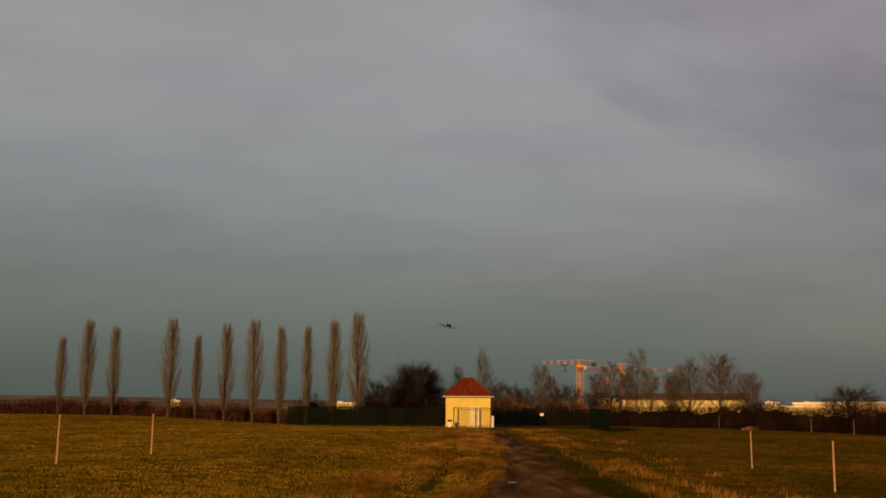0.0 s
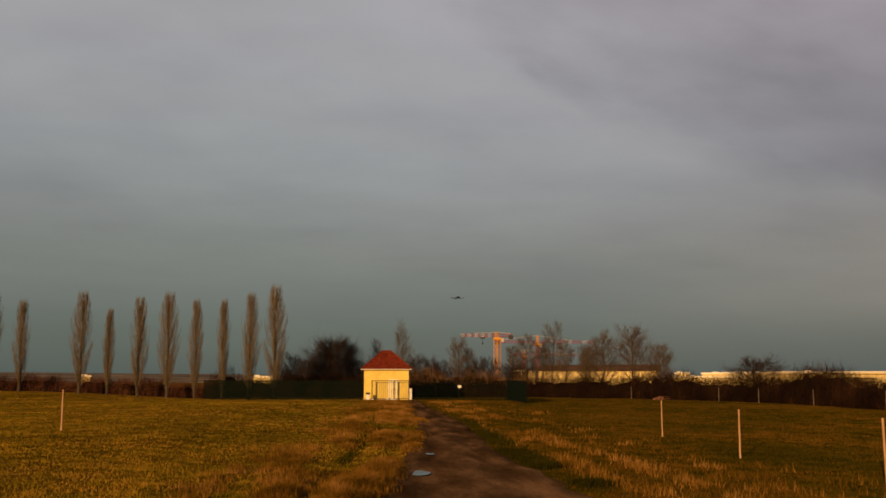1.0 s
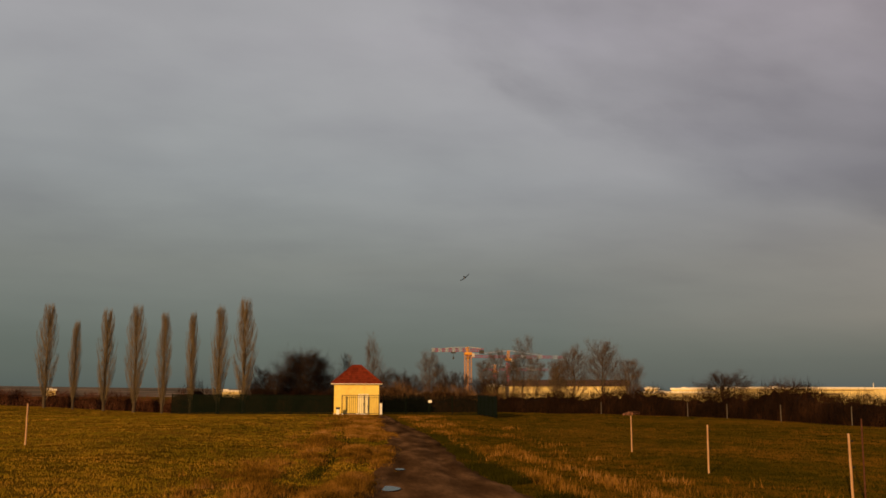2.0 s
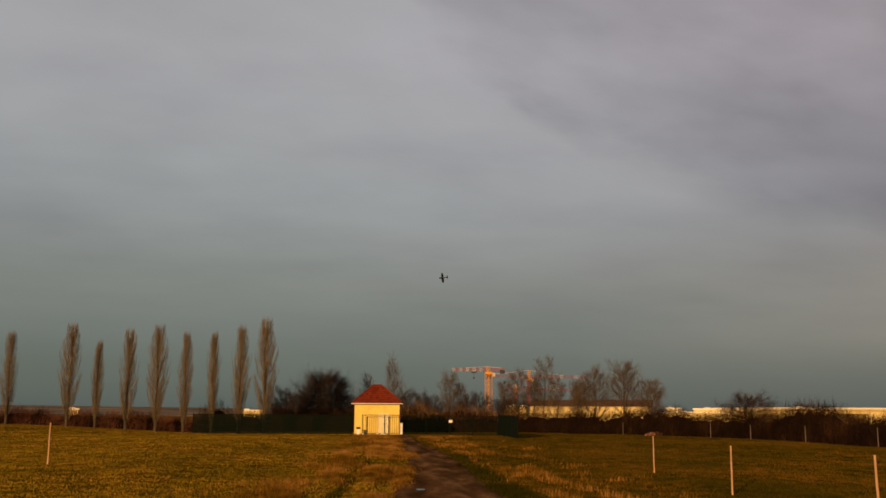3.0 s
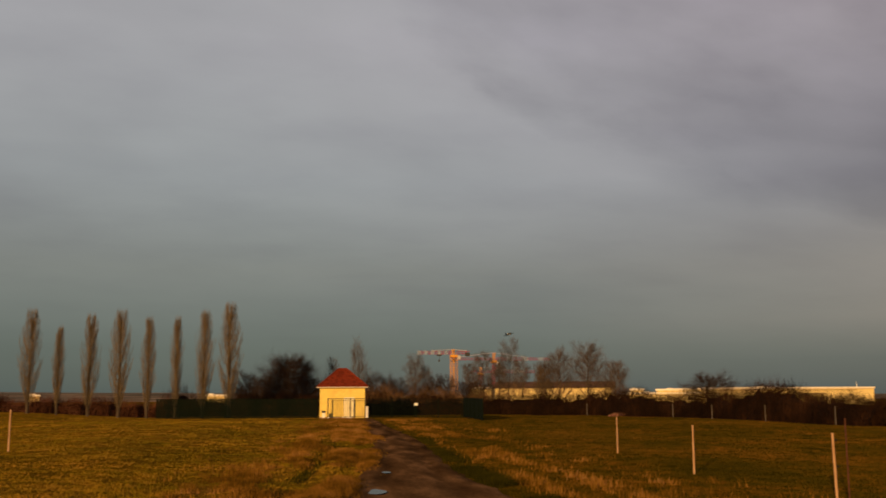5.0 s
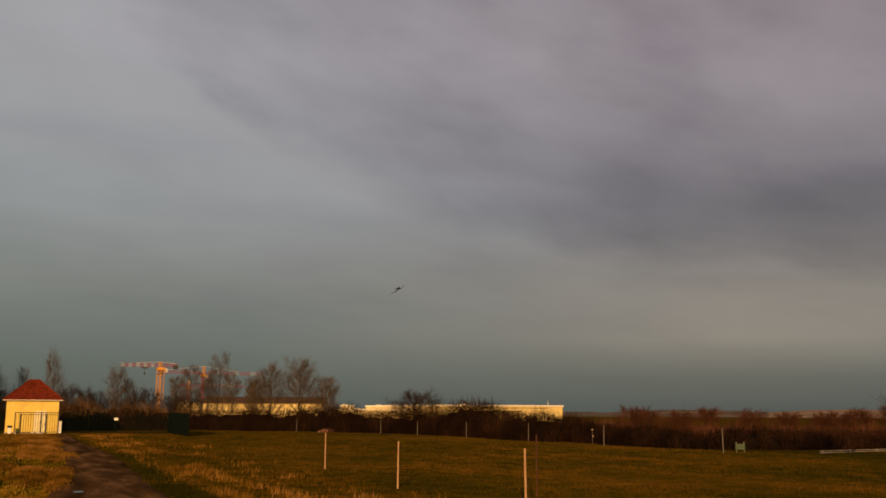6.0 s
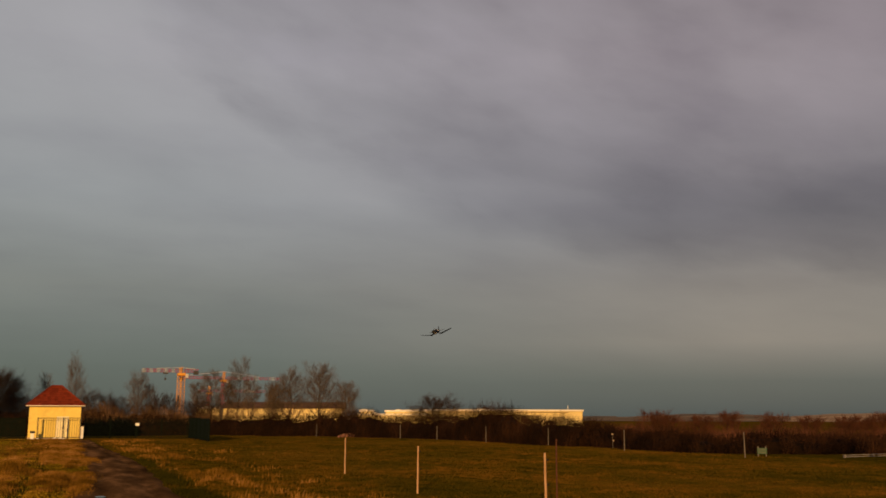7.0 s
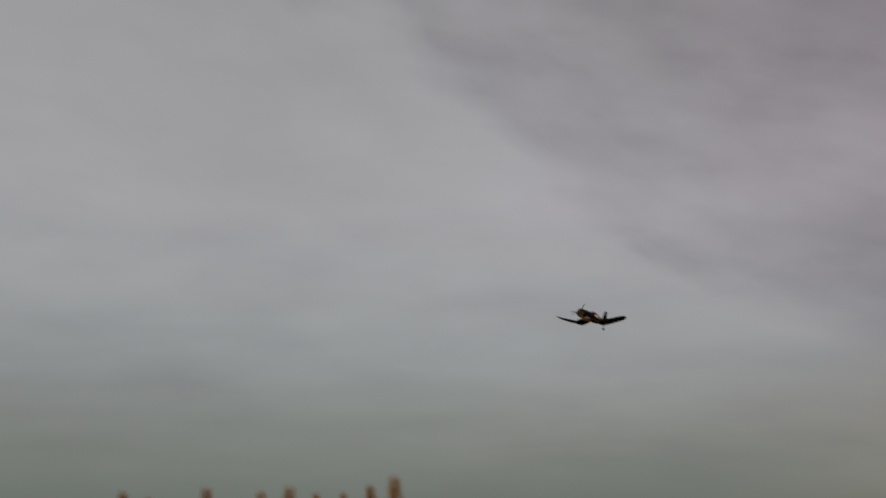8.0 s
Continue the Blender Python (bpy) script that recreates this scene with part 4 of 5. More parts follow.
def build_clutter():
    # rubble heap by the hedge
    rng = random.Random(8)
    bm = bmesh.new()
    bmesh.ops.create_icosphere(bm, subdivisions=2, radius=0.2)
    for v in bm.verts:
        v.co *= 1 + 0.35 * noise.noise(v.co * 6)
    heap = thing("rubble_heap", pose(29.1, 98.6, land(29.1, 98.6)), "low heap of pinkish broken rubble by the hedge", "rubble")
    first = part("stone", bm, M_RUBBLE, heap)
    for i in range(46):
        ob = first if i == 0 else new("stone", first.data)
        ob.parent = heap
        x, y = rng.gauss(0, 0.5), rng.gauss(0, 0.3)
        ob.matrix_basis = pose(x, y, max(0.05, 0.30 * (1 - (x / 1.4) ** 2 - (y / 0.9) ** 2) * rng.uniform(0.3, 1)), rng.uniform(0, 90), 0, rng.uniform(0, 90)) @ Matrix.Scale(rng.uniform(0.5, 1.1), 4)
    # green notice board
    p = at(39.97, 55.5)
    z = 0.0
    g = thing("notice_board", pose(p.x, p.y, z, 0, 0, -38), "small green notice board on two posts by the hedge", "sign")
    part("panel", boxed((-0.25, -0.02, 0.14), (0.25, 0.02, 0.46), 0.01), glow_free((0.055, 0.095, 0.06), "faded_green_board", 0.8), g)
    for sx in (-0.2, 0.2):
        part("leg", boxed((sx - 0.025, 0.022, -0.2), (sx + 0.025, 0.07, 0.56), 0.006), M_GREYPOST, g)
    for k, (a, b, zz) in enumerate(((-0.22, 0.2, 0.40), (-0.22, 0.12, 0.31), (-0.22, 0.17, 0.22))):
        part("text_line", boxed((a, -0.026, zz - 0.012), (b, -0.0215, zz + 0.012)), M_GREYPOST, g)
    # white rail fence at the far east side
    a, b = at(44.2, 55.5), at(50.5, 66)
    rail = thing("rail_fence", pose(a.x, a.y, 0, 0, 0, math.degrees(math.atan2(b.y - a.y, b.x - a.x))), "low white painted rail fence by the hedge", "fence")
    L = (b - a).xy.length
    for i in range(6):
        part("post", boxed((i * L / 5 - 0.05, -0.05, -0.2), (i * L / 5 + 0.05, 0.05, 0.17), 0.01), M_GREYPOST, rail)
    for zz in (0.05, 0.14):
        part("rail", boxed((0, -0.085, zz - 0.009), (L, -0.052, zz + 0.009), 0.003), M_CRANE_WHITE, rail)
    # small white weather mast among the posts
    p = at(31.75, 66)
    w = thing("weather_mast", pose(p.x, p.y, 0), "thin white instrument mast by the hedge", "mast")
    bm = bmesh.new()
    rod(bm, (0, 0, -0.2), (0, 0, 0.95), 0.012)
    part("pole", bm, M_GREYPOST, w)
    part("sensor", boxed((-0.08, -0.03, 0.95), (0.06, 0.03, 1.02), 0.012), M_FASCIA, w)
    part("box", boxed((0.013, -0.03, 0.50), (0.09, 0.03, 0.60), 0.012), M_FASCIA, w)


# ---- cranes ----
def truss(bm, a, b, side, bays, r):
    """A square lattice boom from a to b."""
    a, b = Vector(a), Vector(b)
    d = (b - a).normalized()
    u = d.orthogonal().normalized()
    if abs(d.z) < 0.5:
        u = Vector((0, 0, 1))
    v = d.cross(u).normalized()
    off = [(u + v) * side / 2, (u - v) * side / 2, (-u - v) * side / 2, (-u + v) * side / 2]
    for o in off:
        rod(bm, a + o, b + o, r, r, 4)
    for i in range(bays):
        p, q = a.lerp(b, i / bays), a.lerp(b, (i + 1) / bays)
        for k in range(4):
            rod(bm, p + off[k], q + off[(k + 1) % 4], r * 0.7, r * 0.7, 3)
            rod(bm, p + off[k], p + off[(k + 1) % 4], r * 0.7, r * 0.7, 3)


def tower_crane(bearing, dist, jib_z, foot_z, jib, turn, mats, mast_w, peak, label, counter=9.0, mast_mat=None):
    """turn: degrees of the jib from +x, seen from above; jib: its length."""
    p = at(bearing, dist)
    mast_mat = mast_mat or M_ORANGE
    crane = thing("tower_crane", pose(p.x, p.y, foot_z), label, "crane", "cranes on the building site")
    H = jib_z - foot_z
    bm = bmesh.new()
    truss(bm, (0, 0, 0), (0, 0, H - 1.2), mast_w, int(H / mast_w / 1.0), 0.055 * mast_w)
    part("mast", bm, mast_mat, crane, "lattice mast")
    part("foot", boxed((-3, -3, -2.0), (3, 3, 0.3), 0.1), M_FASCIA, crane)
    part("slewing_ring", boxed((-1.3, -1.3, H - 1.2), (1.3, 1.3, H - 0.2), 0.2), M_ORANGE, crane)
    part("cab", boxed((1.2, -1.3, H - 1.9), (2.2, -0.1, H - 0.5), 0.15), M_CRANE_WHITE, crane)
    head = new("jib")
    head.parent = crane
    head.matrix_basis = pose(0, 0, H, 0, 0, turn)
    seg = max(10, int(jib / 3))
    for i in range(seg):
        bm = bmesh.new()
        truss(bm, (1.0 + (jib - 1) * i / seg, 0, 0.5), (1.0 + (jib - 1) * (i + 1) / seg, 0, 0.5), 1.0, 2, 0.042)
        part("jib_section", bm, mats[i % len(mats)], head)
    bm = bmesh.new()
    truss(bm, (-1.0, 0, 0.5), (-counter, 0, 0.5), 0.9, max(4, int(counter / 1.5)), 0.05)
    part("counter_jib", bm, mats[0], head)
    part("counterweight", boxed((-counter, -0.7, -0.7), (-counter + 1.6, 0.7, 0.5), 0.1), M_STEEL_DARK, head)
    bm = bmesh.new()
    truss(bm, (0, 0, 0), (0.3, 0, peak), 0.8, 3, 0.08)
    part("peak", bm, M_ORANGE, head)
    bm = bmesh.new()
    rod(bm, (0.3, 0, peak), (jib * 0.62, 0, 1.2), 0.06, 0.06, 4)
    rod(bm, (0.3, 0, peak), (-counter + 1, 0, 1.1), 0.09, 0.09, 4)
    part("tie_bar", bm, M_CRANE_WHITE, head)
    bm = boxed((jib * 0.4 - 0.8, -0.6, -0.6), (jib * 0.4 + 0.8, 0.6, -0.15))
    rod(bm, (jib * 0.4, 0, -0.5), (jib * 0.4, 0, -2.0), 0.05, 0.05, 4)
    box(bm, (jib * 0.4 - 0.25, -0.25, -2.6), (jib * 0.4 + 0.25, 0.25, -1.9))
    part("trolley", bm, M_STEEL_DARK, head)
    return crane


def build_cranes():
    d = 330
    z = lambda el, dd: 2.1 + dd * math.tan(radians(el))
    tower_crane(6.68, d, z(2.52, d), -1.5, 12.6, 178, [M_RED, M_CRANE_WHITE], 1.7, 1.6, "orange tower crane with a short red-and-white jib", 5.5)
    tower_crane(9.05, 420, z(2.15, 420), -1.5, 25.0, 4, [M_RED, M_RED, M_CRANE_WHITE], 1.1, 3.2, "tower crane with a long red jib beyond the trees", 18.5, M_RED)
    tower_crane(8.25, 520, z(1.42, 520), -1.5, 30.0, 4, [M_RED, M_RED, M_CRANE_WHITE, M_CRANE_WHITE], 1.2, 3.0, "smaller red-and-white tower crane far off", 6, M_RED)


# ---- far buildings ----
def long_hall(name, left, right, top, base_z, depth, label, roof="flat", roof_h=0.0, bays=12, windows=True):
    """A long hall between two places on plan; its long front faces the viewer."""
    a, b = Vector(left), Vector(right)
    d = b - a
    L = d.xy.length
    hall = thing(name, pose(a.x, a.y, base_z, 0, 0, math.degrees(math.atan2(d.y, d.x))), label, "building", "far buildings")
    H = top - base_z
    part("wall", boxed((0, 0, -1), (L, depth, H)), M_HALL, hall)
    if roof == "flat":
        part("roof", boxed((-0.4, -0.4, H + 0.004), (L + 0.4, depth + 0.4, H + 0.55), 0.1), M_HALL_ROOF, hall)
        part("roof_vent", boxed((L * 0.3 - 0.8, 3, H + 0.55), (L * 0.3 + 0.8, 6, H + 0.85), 0.1), M_HALL_ROOF, hall)
    else:
        bm = bmesh.new()
        v = [bm.verts.new(q) for q in ((-1, -1, H), (L + 1, -1, H), (L + 1, depth + 1, H), (-1, depth + 1, H), (-1, depth / 2, H + roof_h), (L + 1, depth / 2, H + roof_h))]
        for f in ((0, 1, 5, 4), (1, 2, 5), (2, 3, 4, 5), (3, 0, 4), (3, 2, 1, 0)):
            bm.faces.new([v[i] for i in f])
        part("roof", bm, M_DARK_ROOF, hall, "brown pitched roof")
    if windows:
        for k in range(bays):
            x = L * (k + 0.5) / bays
            part("window", boxed((x - L / bays * 0.36, -0.06, H * 0.52), (x + L / bays * 0.36, 0.06, H * 0.66)), M_GLASS_DARK, hall)
    for k in range(bays + 1):
        x = min(L - 0.15, max(0.15, L * k / bays))
        part("pilaster", boxed((x - 0.15, -0.16, -1), (x + 0.15, -0.004, H - 0.02)), M_HALL, hall)
    return hall


def build_far():
    z = lambda el, dd: 2.1 + dd * math.tan(radians(el))
    base = -1.5
    # long cream hall
    h1 = long_hall("warehouse", at(21.9, 308), at(30.05, 335), z(0.34, 328), base, 30, "long low cream industrial hall lit by the evening sun", bays=9, windows=False)
    part("canopy", boxed((24, -0.9, 3.9), (36, -0.2, 4.15), 0.03), M_DARK_ROOF, h1)
    part("loading_bay", boxed((24.3, -0.19, -1), (35.7, -0.005, 3.88)), M_GLASS_DARK, h1, "dim recessed loading bay")
    part("gutter", boxed((0.2, -0.3, 5.05), (47.0, -0.17, 5.2)), M_DARK_ROOF, h1)
    bm = bmesh.new()
    rod(bm, (50.5, 5, 5.5), (50.5, 5, 7.6), 0.12, 0.06)
    part("mast", bm, M_HALL_ROOF, h1)
    # hall with the brown roof behind the trees
    long_hall("warehouse", at(9.1, 300), at(15.9, 296), z(0.50, 298), base, 16, "cream hall with a long brown pitched roof", "gable", 2.0, bays=10)
    # lower sheds between
    long_hall("shed", at(16.4, 320), at(20.9, 315), z(0.10, 318), base, 12, "low pale works shed behind the hedge", bays=9)
    long_hall("shed", at(18.5, 330), at(20.3, 327), z(0.30, 328), base, 10, "low pale works shed with a flat roof", bays=6)
    long_hall("shed", at(7.6, 315), at(8.9, 314), z(0.46, 315), base, 10, "pale flat-roofed shed behind the crane", bays=4)
    long_hall("shed", at(17.0, 335), at(17.75, 335), z(0.32, 335), base, 6, "small pale block on the works roof", bays=3)
    long_hall("shed", at(-7.9, 280), at(-6.5, 280), z(0.10, 280), base, 10, "low yellow shed behind the poplars", bays=5)
    long_hall("house", at(-17.1, 300), at(-16.65, 300), z(0.14, 300), base, 5, "small white house far beyond the meadow", bays=2)
    long_hall("house", at(-1.0, 290), at(4.3, 290), z(-0.05, 290), base, 8, "low cream building hidden behind bushes", bays=8)
    # ridges on the skyline
    for name, rows, seed, lab in (
        ("backdrop_hills_east", [(30, 0.02), (32.6, 0.02), (34, 0.10), (36, 0.18), (39, 0.16), (41, 0.07), (43, 0.02), (55, 0.1), (70, 0.1)], 1, "low brown far hills under the cloud"),
        ("backdrop_field_east", [(40.6, 0.02), (42.3, 0.08), (43.5, 0.17), (45.5, 0.21), (48, 0.18), (55, 0.4), (70, 0.4)], 3, "pale ploughed field on a far hillside"),
        ("backdrop_hills_west", [(-60, 0.6), (-40, 0.5), (-28, 0.42), (-19, 0.37), (-14, 0.33), (-9, 0.30), (-4, 0.22), (2, 0.12), (12, 0.1), (24, 0.05), (32, 0.05)], 2, "low hazy far ridge with fields")):
        verts, faces = [], []
        m = 7
        n = 60
        for i in range(n + 1):
            b = rows[0][0] + (rows[-1][0] - rows[0][0]) * i / n
            el = float(np.interp(b, [r[0] for r in rows], [r[1] for r in rows]))
            for k in range(m):
                d = 800 + 350 * k
                f = math.sin(k / (m - 1) * math.pi / 2)
                hz = -2 + (2.1 + 1900 * 1.45 * math.tan(radians(max(0.02, el + 0.03 * noise.noise((b * 0.7, seed, 0))))) + 2) * f
                verts.append(tuple(at(b, d, hz)))
        faces = [(i * m + k, (i + 1) * m + k, (i + 1) * m + k + 1, i * m + k + 1) for i in range(n) for k in range(m - 1)]
        ob = raw(name, verts, faces, M_FIELD if "field" in name else M_HILL)
        for p in ob.data.polygons:
            p.use_smooth = True
        tagged(ob, lab, "hills", kind="structure")
    rng = random.Random(4)
    for b, d, el in ((41.2, 1880, 0.0), (41.5, 1890, -0.02), (35.1, 1880, -0.02), (-19.5, 1850, 0.1), (-13.6, 1850, 0.06), (-13.0, 1860, 0.05), (-12.2, 1840, 0.03), (-11.0, 1850, 0.06), (-9.2, 1850, 0.05)):
        p = at(b, d, 2.1 + d * math.tan(radians(el)) - 5)
        ob = thing("house", pose(p.x, p.y, p.z), "tiny pale house on the far hillside", "house", "far houses")
        w = rng.uniform(1.5, 2.4)
        part("wall", boxed((-w, 0, -14), (w, 8, 3)), M_HALL_ROOF, ob)
        bm = bmesh.new()
        v = [bm.verts.new(q) for q in ((-w, -0.5, 3), (w, -0.5, 3), (w, 8.5, 3), (-w, 8.5, 3), (-w, 4, 5), (w, 4, 5))]
        for f in ((0, 1, 5, 4), (1, 2, 5), (2, 3, 4, 5), (3, 0, 4), (3, 2, 1, 0)):
            bm.faces.new([v[i] for i in f])
        part("roof", bm, M_DARK_ROOF, ob)


build_hut()
build_yard()
build_posts()
build_clutter()
build_cranes()
build_far()


# ---- the model aeroplane ----
def ring_body(stations, sides=16):
    """A lofted body along +y; stations: (y, half width, half height, centre z)."""
    bm = bmesh.new()
    rings = []
    for y, w, h, zc in stations:
        rings.append([bm.verts.new((w * math.cos(2 * math.pi * s / sides), y, zc + h * math.sin(2 * math.pi * s / sides))) for s in range(sides)])
    for r0, r1 in zip(rings, rings[1:]):
        for s in range(sides):
            bm.faces.new((r0[s], r0[(s + 1) % sides], r1[(s + 1) % sides], r1[s]))
    bm.faces.new(rings[0][::-1])
    bm.faces.new(rings[-1])
    bmesh.ops.recalc_face_normals(bm, faces=bm.faces)
    for f in bm.faces:
        f.smooth = True
    return bm


def aerofoil(sections, vertical=False):
    """A wing lofted through sections (span, leading y, chord, z, thickness)."""
    bm = bmesh.new()
    prof = [(0, 0), (0.06, 0.5), (0.3, 1.0), (0.65, 0.6), (1, 0.04), (0.65, -0.3), (0.3, -0.5), (0.06, -0.3)]
    rings = []
    for s, ly, c, z, t in sections:
        ring = []
        for u, v in prof:
            q = (s, ly - u * c, z + v * t / 2 - (0 if vertical else 0.085 * u * c))
            ring.append(bm.verts.new((q[2], q[1], q[0]) if vertical else q))
        rings.append(ring)
    for r0, r1 in zip(rings, rings[1:]):
        for k in range(len(prof)):
            bm.faces.new((r0[k], r0[(k + 1) % len(prof)], r1[(k + 1) % len(prof)], r1[k]))
    bm.faces.new(rings[0][::-1])
    bm.faces.new(rings[-1])
    bmesh.ops.recalc_face_normals(bm, faces=bm.faces)
    for f in bm.faces:
        f.smooth = True
    return bm


def build_plane():
    """A gull-winged warbird model, 1.4 m span, nose along +y."""
    plane = thing("model_aeroplane", pose(0, 73, 8), "dark navy gull-winged radio-controlled warbird model in flight", "aeroplane")
    part("fuselage", ring_body([(0.40, 0.076, 0.078, 0), (0.34, 0.082, 0.084, 0), (0.18, 0.082, 0.088, 0), (0.0, 0.074, 0.090, 0.004), (-0.2, 0.060, 0.080, 0.008), (-0.42, 0.038, 0.052, 0.015), (-0.60, 0.016, 0.026, 0.02), (-0.64, 0.005, 0.010, 0.02)]), M_NAVY, plane)
    bm = ring_body([(0.402, 0.082, 0.082, 0), (0.455, 0.079, 0.079, 0), (0.47, 0.068, 0.068, 0), (0.462, 0.060, 0.060, 0), (0.43, 0.058, 0.058, 0)], 20)
    part("cowling", bm, M_NAVY, plane, "open radial engine cowling")
    bm = bmesh.new()
    for k in range(9):
        a = 2 * math.pi * k / 9
        rod(bm, (0.014 * math.cos(a), 0.442, 0.014 * math.sin(a)), (0.050 * math.cos(a), 0.442, 0.050 * math.sin(a)), 0.010, 0.010, 6)
    rod(bm, (0, 0.432, 0), (0, 0.478, 0), 0.018, 0.014, 10)
    part("engine", bm, M_STEEL_DARK, plane, "dark radial dummy engine")
    part("belly", ring_body([(0.40, 0.050, 0.040, -0.046), (0.32, 0.074, 0.052, -0.042), (0.20, 0.072, 0.048, -0.048), (0.06, 0.040, 0.022, -0.072)], 12), M_PLANE_PALE, plane, "pale patch under the nose")
    for s in (1, -1):
        bm = ring_body([(-0.02, 0.004, 0.018, 0.045), (-0.10, 0.004, 0.030, 0.035), (-0.24, 0.004, 0.020, 0.03)], 10)
        bmesh.ops.translate(bm, verts=bm.verts, vec=(s * 0.066, 0, 0))
        part("side_flash", bm, M_PLANE_PALE, plane, "pale marking on the fuselage side")
    part("canopy", ring_body([(0.05, 0.012, 0.008, 0.085), (0.0, 0.034, 0.040, 0.085), (-0.10, 0.038, 0.046, 0.082), (-0.22, 0.022, 0.028, 0.078), (-0.30, 0.006, 0.008, 0.072)], 12), M_CANOPY, plane, "glazed canopy hood")
    for s, nm in ((1, "wing"), (-1, "wing")):
        # inner panel droops, outer panel rises: the inverted gull
        wing = part(nm, aerofoil([(s * 0.04, 0.22, 0.30, -0.035, 0.050), (s * 0.19, 0.21, 0.29, -0.095, 0.045), (s * 0.23, 0.205, 0.285, -0.10, 0.042), (s * 0.50, 0.19, 0.26, -0.045, 0.034), (s * 0.64, 0.165, 0.215, -0.008, 0.022), (s * 0.69, 0.13, 0.14, 0.005, 0.012), (s * 0.705, 0.09, 0.06, 0.009, 0.006)]), M_NAVY, plane)
        part("flap", aerofoil([(s * 0.25, -0.072, 0.05, -0.104, 0.014), (s * 0.42, -0.062, 0.05, -0.072, 0.012)]), M_NAVY, wing)
        part("gear_fairing", ring_body([(0.20, 0.02, 0.02, -0.112), (0.10, 0.026, 0.028, -0.118), (-0.06, 0.02, 0.022, -0.112)], 10), M_NAVY, wing).location.x = s * 0.22
        part("tailplane", aerofoil([(s * 0.015, -0.47, 0.15, 0.05, 0.018), (s * 0.18, -0.495, 0.115, 0.05, 0.012), (s * 0.25, -0.53, 0.06, 0.05, 0.006)]), M_NAVY, plane)
    part("fin", aerofoil([(0.05, -0.42, 0.19, 0, 0.018), (0.15, -0.47, 0.155, 0, 0.013), (0.235, -0.53, 0.09, 0, 0.006)], True), M_NAVY, plane)
    # tail wheel on its strut
    bm = bmesh.new()
    rod(bm, (0, -0.46, 0.0), (0, -0.50, -0.10), 0.006, 0.006, 6)
    strut = part("tail_strut", bm, M_STEEL_DARK, plane)
    bm = bmesh.new()
    rod(bm, (-0.009, -0.505, -0.115), (0.009, -0.505, -0.115), 0.024, 0.024, 12)
    part("tail_wheel", bm, M_BLACK, strut)
    # propeller: hub and blades turn together
    prop = new("propeller")
    prop.parent = plane
    bm = ring_body([(0.535, 0.004, 0.004, 0), (0.52, 0.016, 0.016, 0), (0.479, 0.026, 0.026, 0)], 12)
    bmesh.ops.translate(bm, verts=bm.verts, vec=(0, -0.49, 0))
    part("spinner", bm, M_STEEL_DARK, prop)
    for k in range(3):
        bm = aerofoil([(0.015, 0.012, 0.024, 0, 0.008), (0.09, 0.012, 0.024, 0, 0.005), (0.17, 0.008, 0.016, 0, 0.003), (0.185, 0.006, 0.012, 0, 0.002)])
        bmesh.ops.rotate(bm, verts=bm.verts, cent=(0, 0, 0), matrix=Matrix.Rotation(radians(62), 3, "X"))
        bmesh.ops.rotate(bm, verts=bm.verts, cent=(0, 0, 0), matrix=Matrix.Rotation(radians(120 * k), 3, "Y"))
        part("blade", bm, M_STEEL_DARK, prop)
    return plane, prop


plane, prop = build_plane()


def flight(x, y, z, heading, pitch, bank):
    """heading: degrees clockwise from +y; pitch: nose up; bank: right wing down."""
    return pose(x, y, z) @ pose(0, 0, 0, 0, 0, -heading) @ pose(0, 0, 0, pitch) @ pose(0, 0, 0, 0, bank)


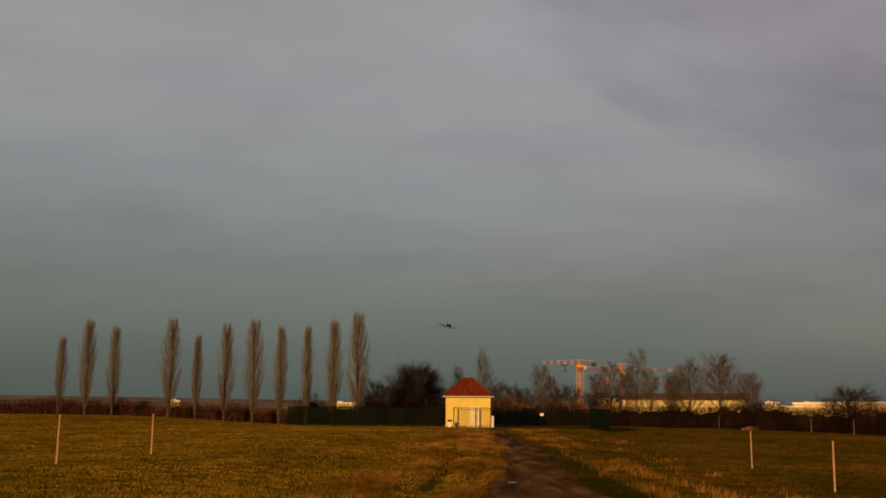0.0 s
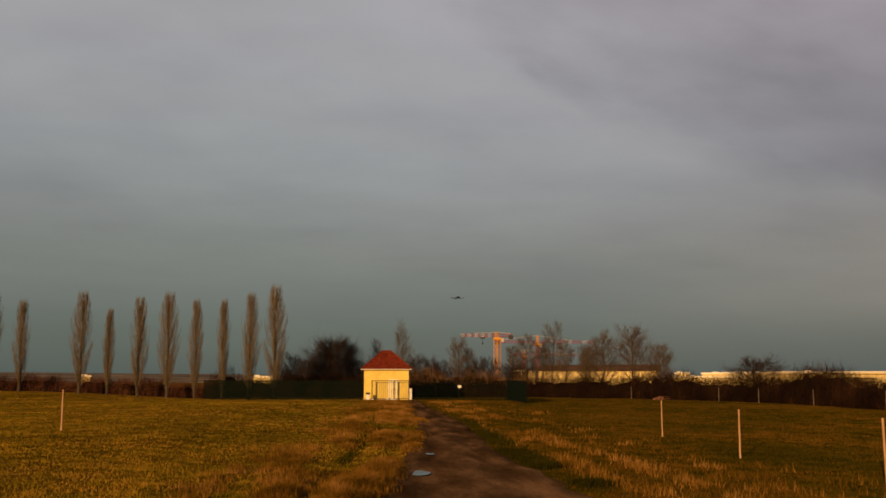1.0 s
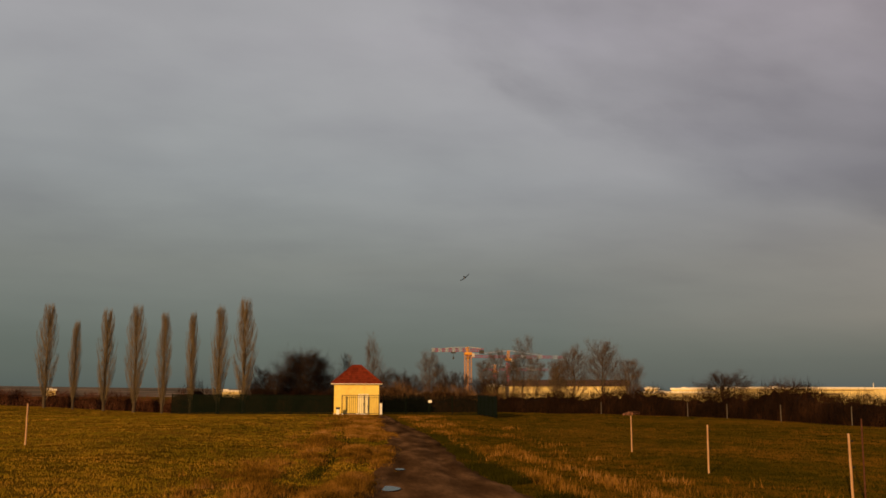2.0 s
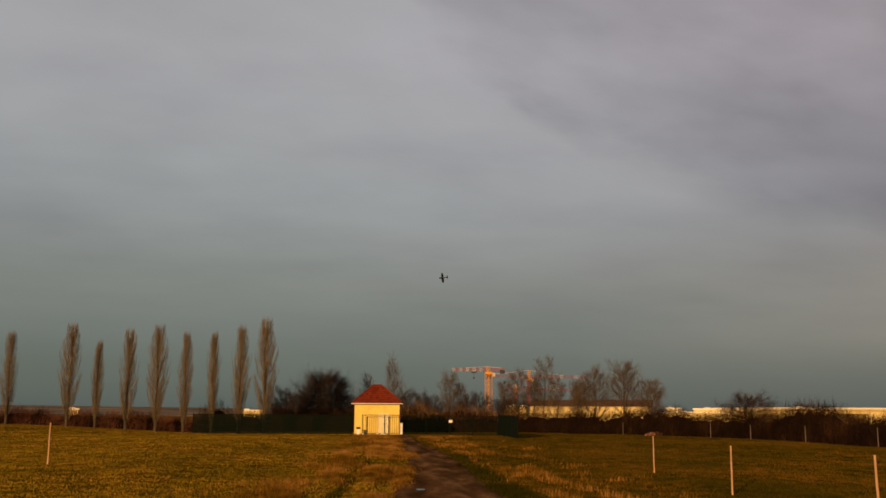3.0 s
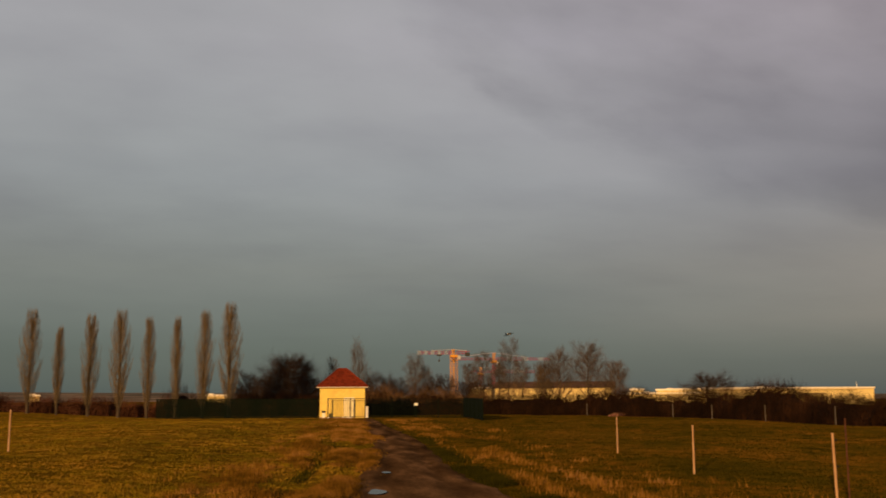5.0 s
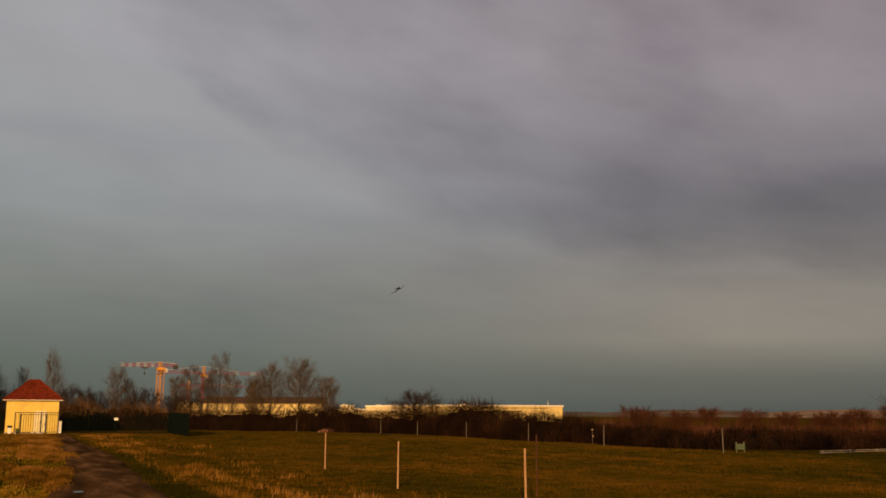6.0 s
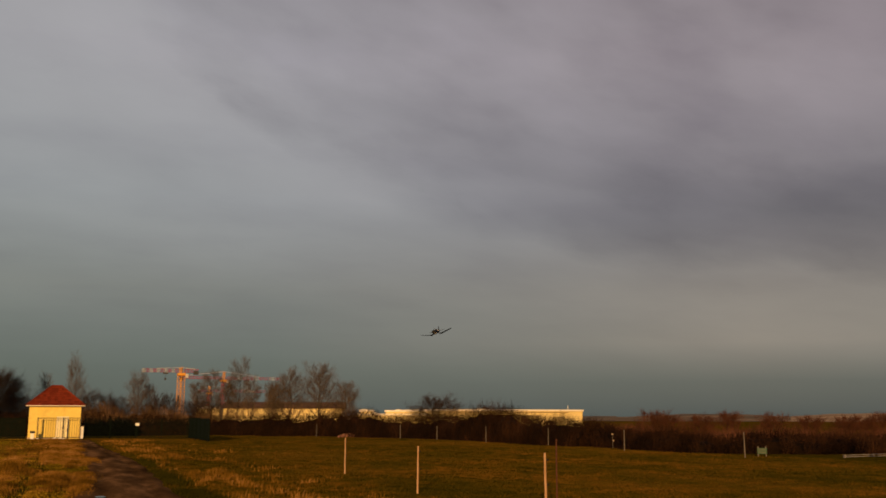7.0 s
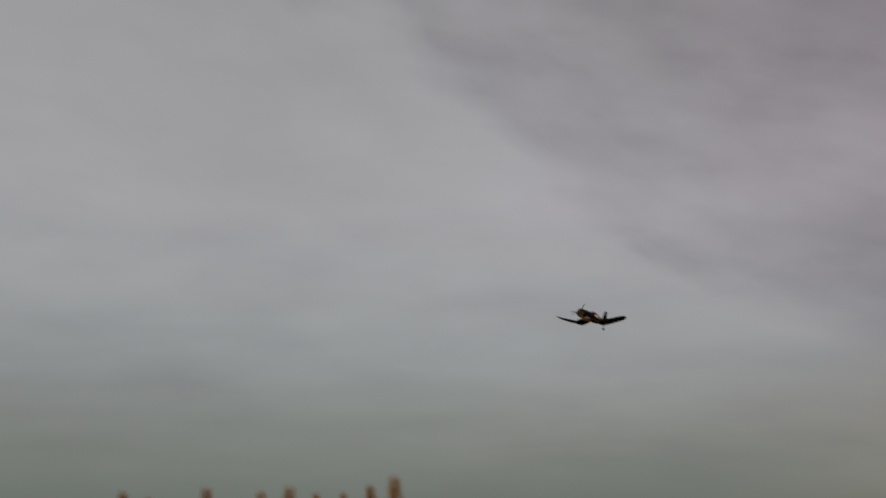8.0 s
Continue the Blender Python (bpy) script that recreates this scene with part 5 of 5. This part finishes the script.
FLIGHT = [
    (0.0, -1.24, 64.7, 7.5, 12, 5, 13), (0.5, 2.6, 79.7, 8.13, 17, 8, 5), (0.8, 5.23, 87.95, 9.23, 19, 9, 3),
    (1.0, 7.07, 93.4, 10.07, 20, 10, 1), (1.2, 8.79, 99.23, 10.88, 20, 12, -1), (1.5, 11.57, 107.87, 12.67, 19, 14, -3),
    (1.7, 12.47, 111.67, 14.08, 14, 16, -16), (2.2, 13.4, 118.6, 17.8, -22, 17, -52), (2.8, 10.89, 120.2, 19.89, -72, 4, -74),
    (3.0, 8.31, 120.5, 19.24, -88, -6, -72), (3.2, 5.74, 119.19, 18.1, -102, -13, -64), (3.5, 2.49, 117.21, 15.49, -122, -24, -52),
    (3.8, 0.97, 114.58, 11.8, -148, -25, -39), (4.0, 1.47, 112.75, 9.43, -166, -26, -30), (4.2, 3.08, 110.81, 7.72, -180, -18, -18),
    (4.7, 11.0, 104.6, 7.6, -205, 6, 8), (5.3, 23.7, 95.76, 10.41, -194, 6, 26), (5.5, 26.08, 89.88, 10.95, -186, 5, 32),
    (5.6, 26.82, 86.47, 11.24, -183, 4, 32), (5.8, 27.34, 79.87, 11.75, -178, 3, 33), (6.0, 27.15, 73.45, 12.12, -172, 2, 34),
    (6.5, 22.91, 55.98, 9.98, -156, -5, 27), (7.0, 15.1, 38.4, 5.73, -144, -6, 12), (7.2, 12.58, 34.71, 5.24, -143, -2, 6),
    (7.3, 11.19, 32.88, 5.21, -142, -1, 2), (7.4, 9.76, 31.02, 5.39, -142, 1, -1), (7.5, 8.36, 29.11, 5.74, -141, 3, -4),
    (7.6, 6.77, 26.48, 5.99, -142, 3, -7), (7.7, 5.36, 24.07, 6.25, -144, 2, -8), (7.8, 4.08, 21.71, 6.43, -146, 2, -9),
    (7.9, 2.86, 19.5, 6.58, -148, 1, -9), (8.0, 1.7, 17.36, 6.59, -149, 0, -9),
]


def motions():
    walk(plane, [(t, flight(*row)) for t, *row in FLIGHT])
    # the propeller turns 80 degrees in each thirtieth of a second
    walk(prop, [(i / 30, pose(0, 0.49, 0, 0, (i * 80) % 360)) for i in range(241)])


motions()
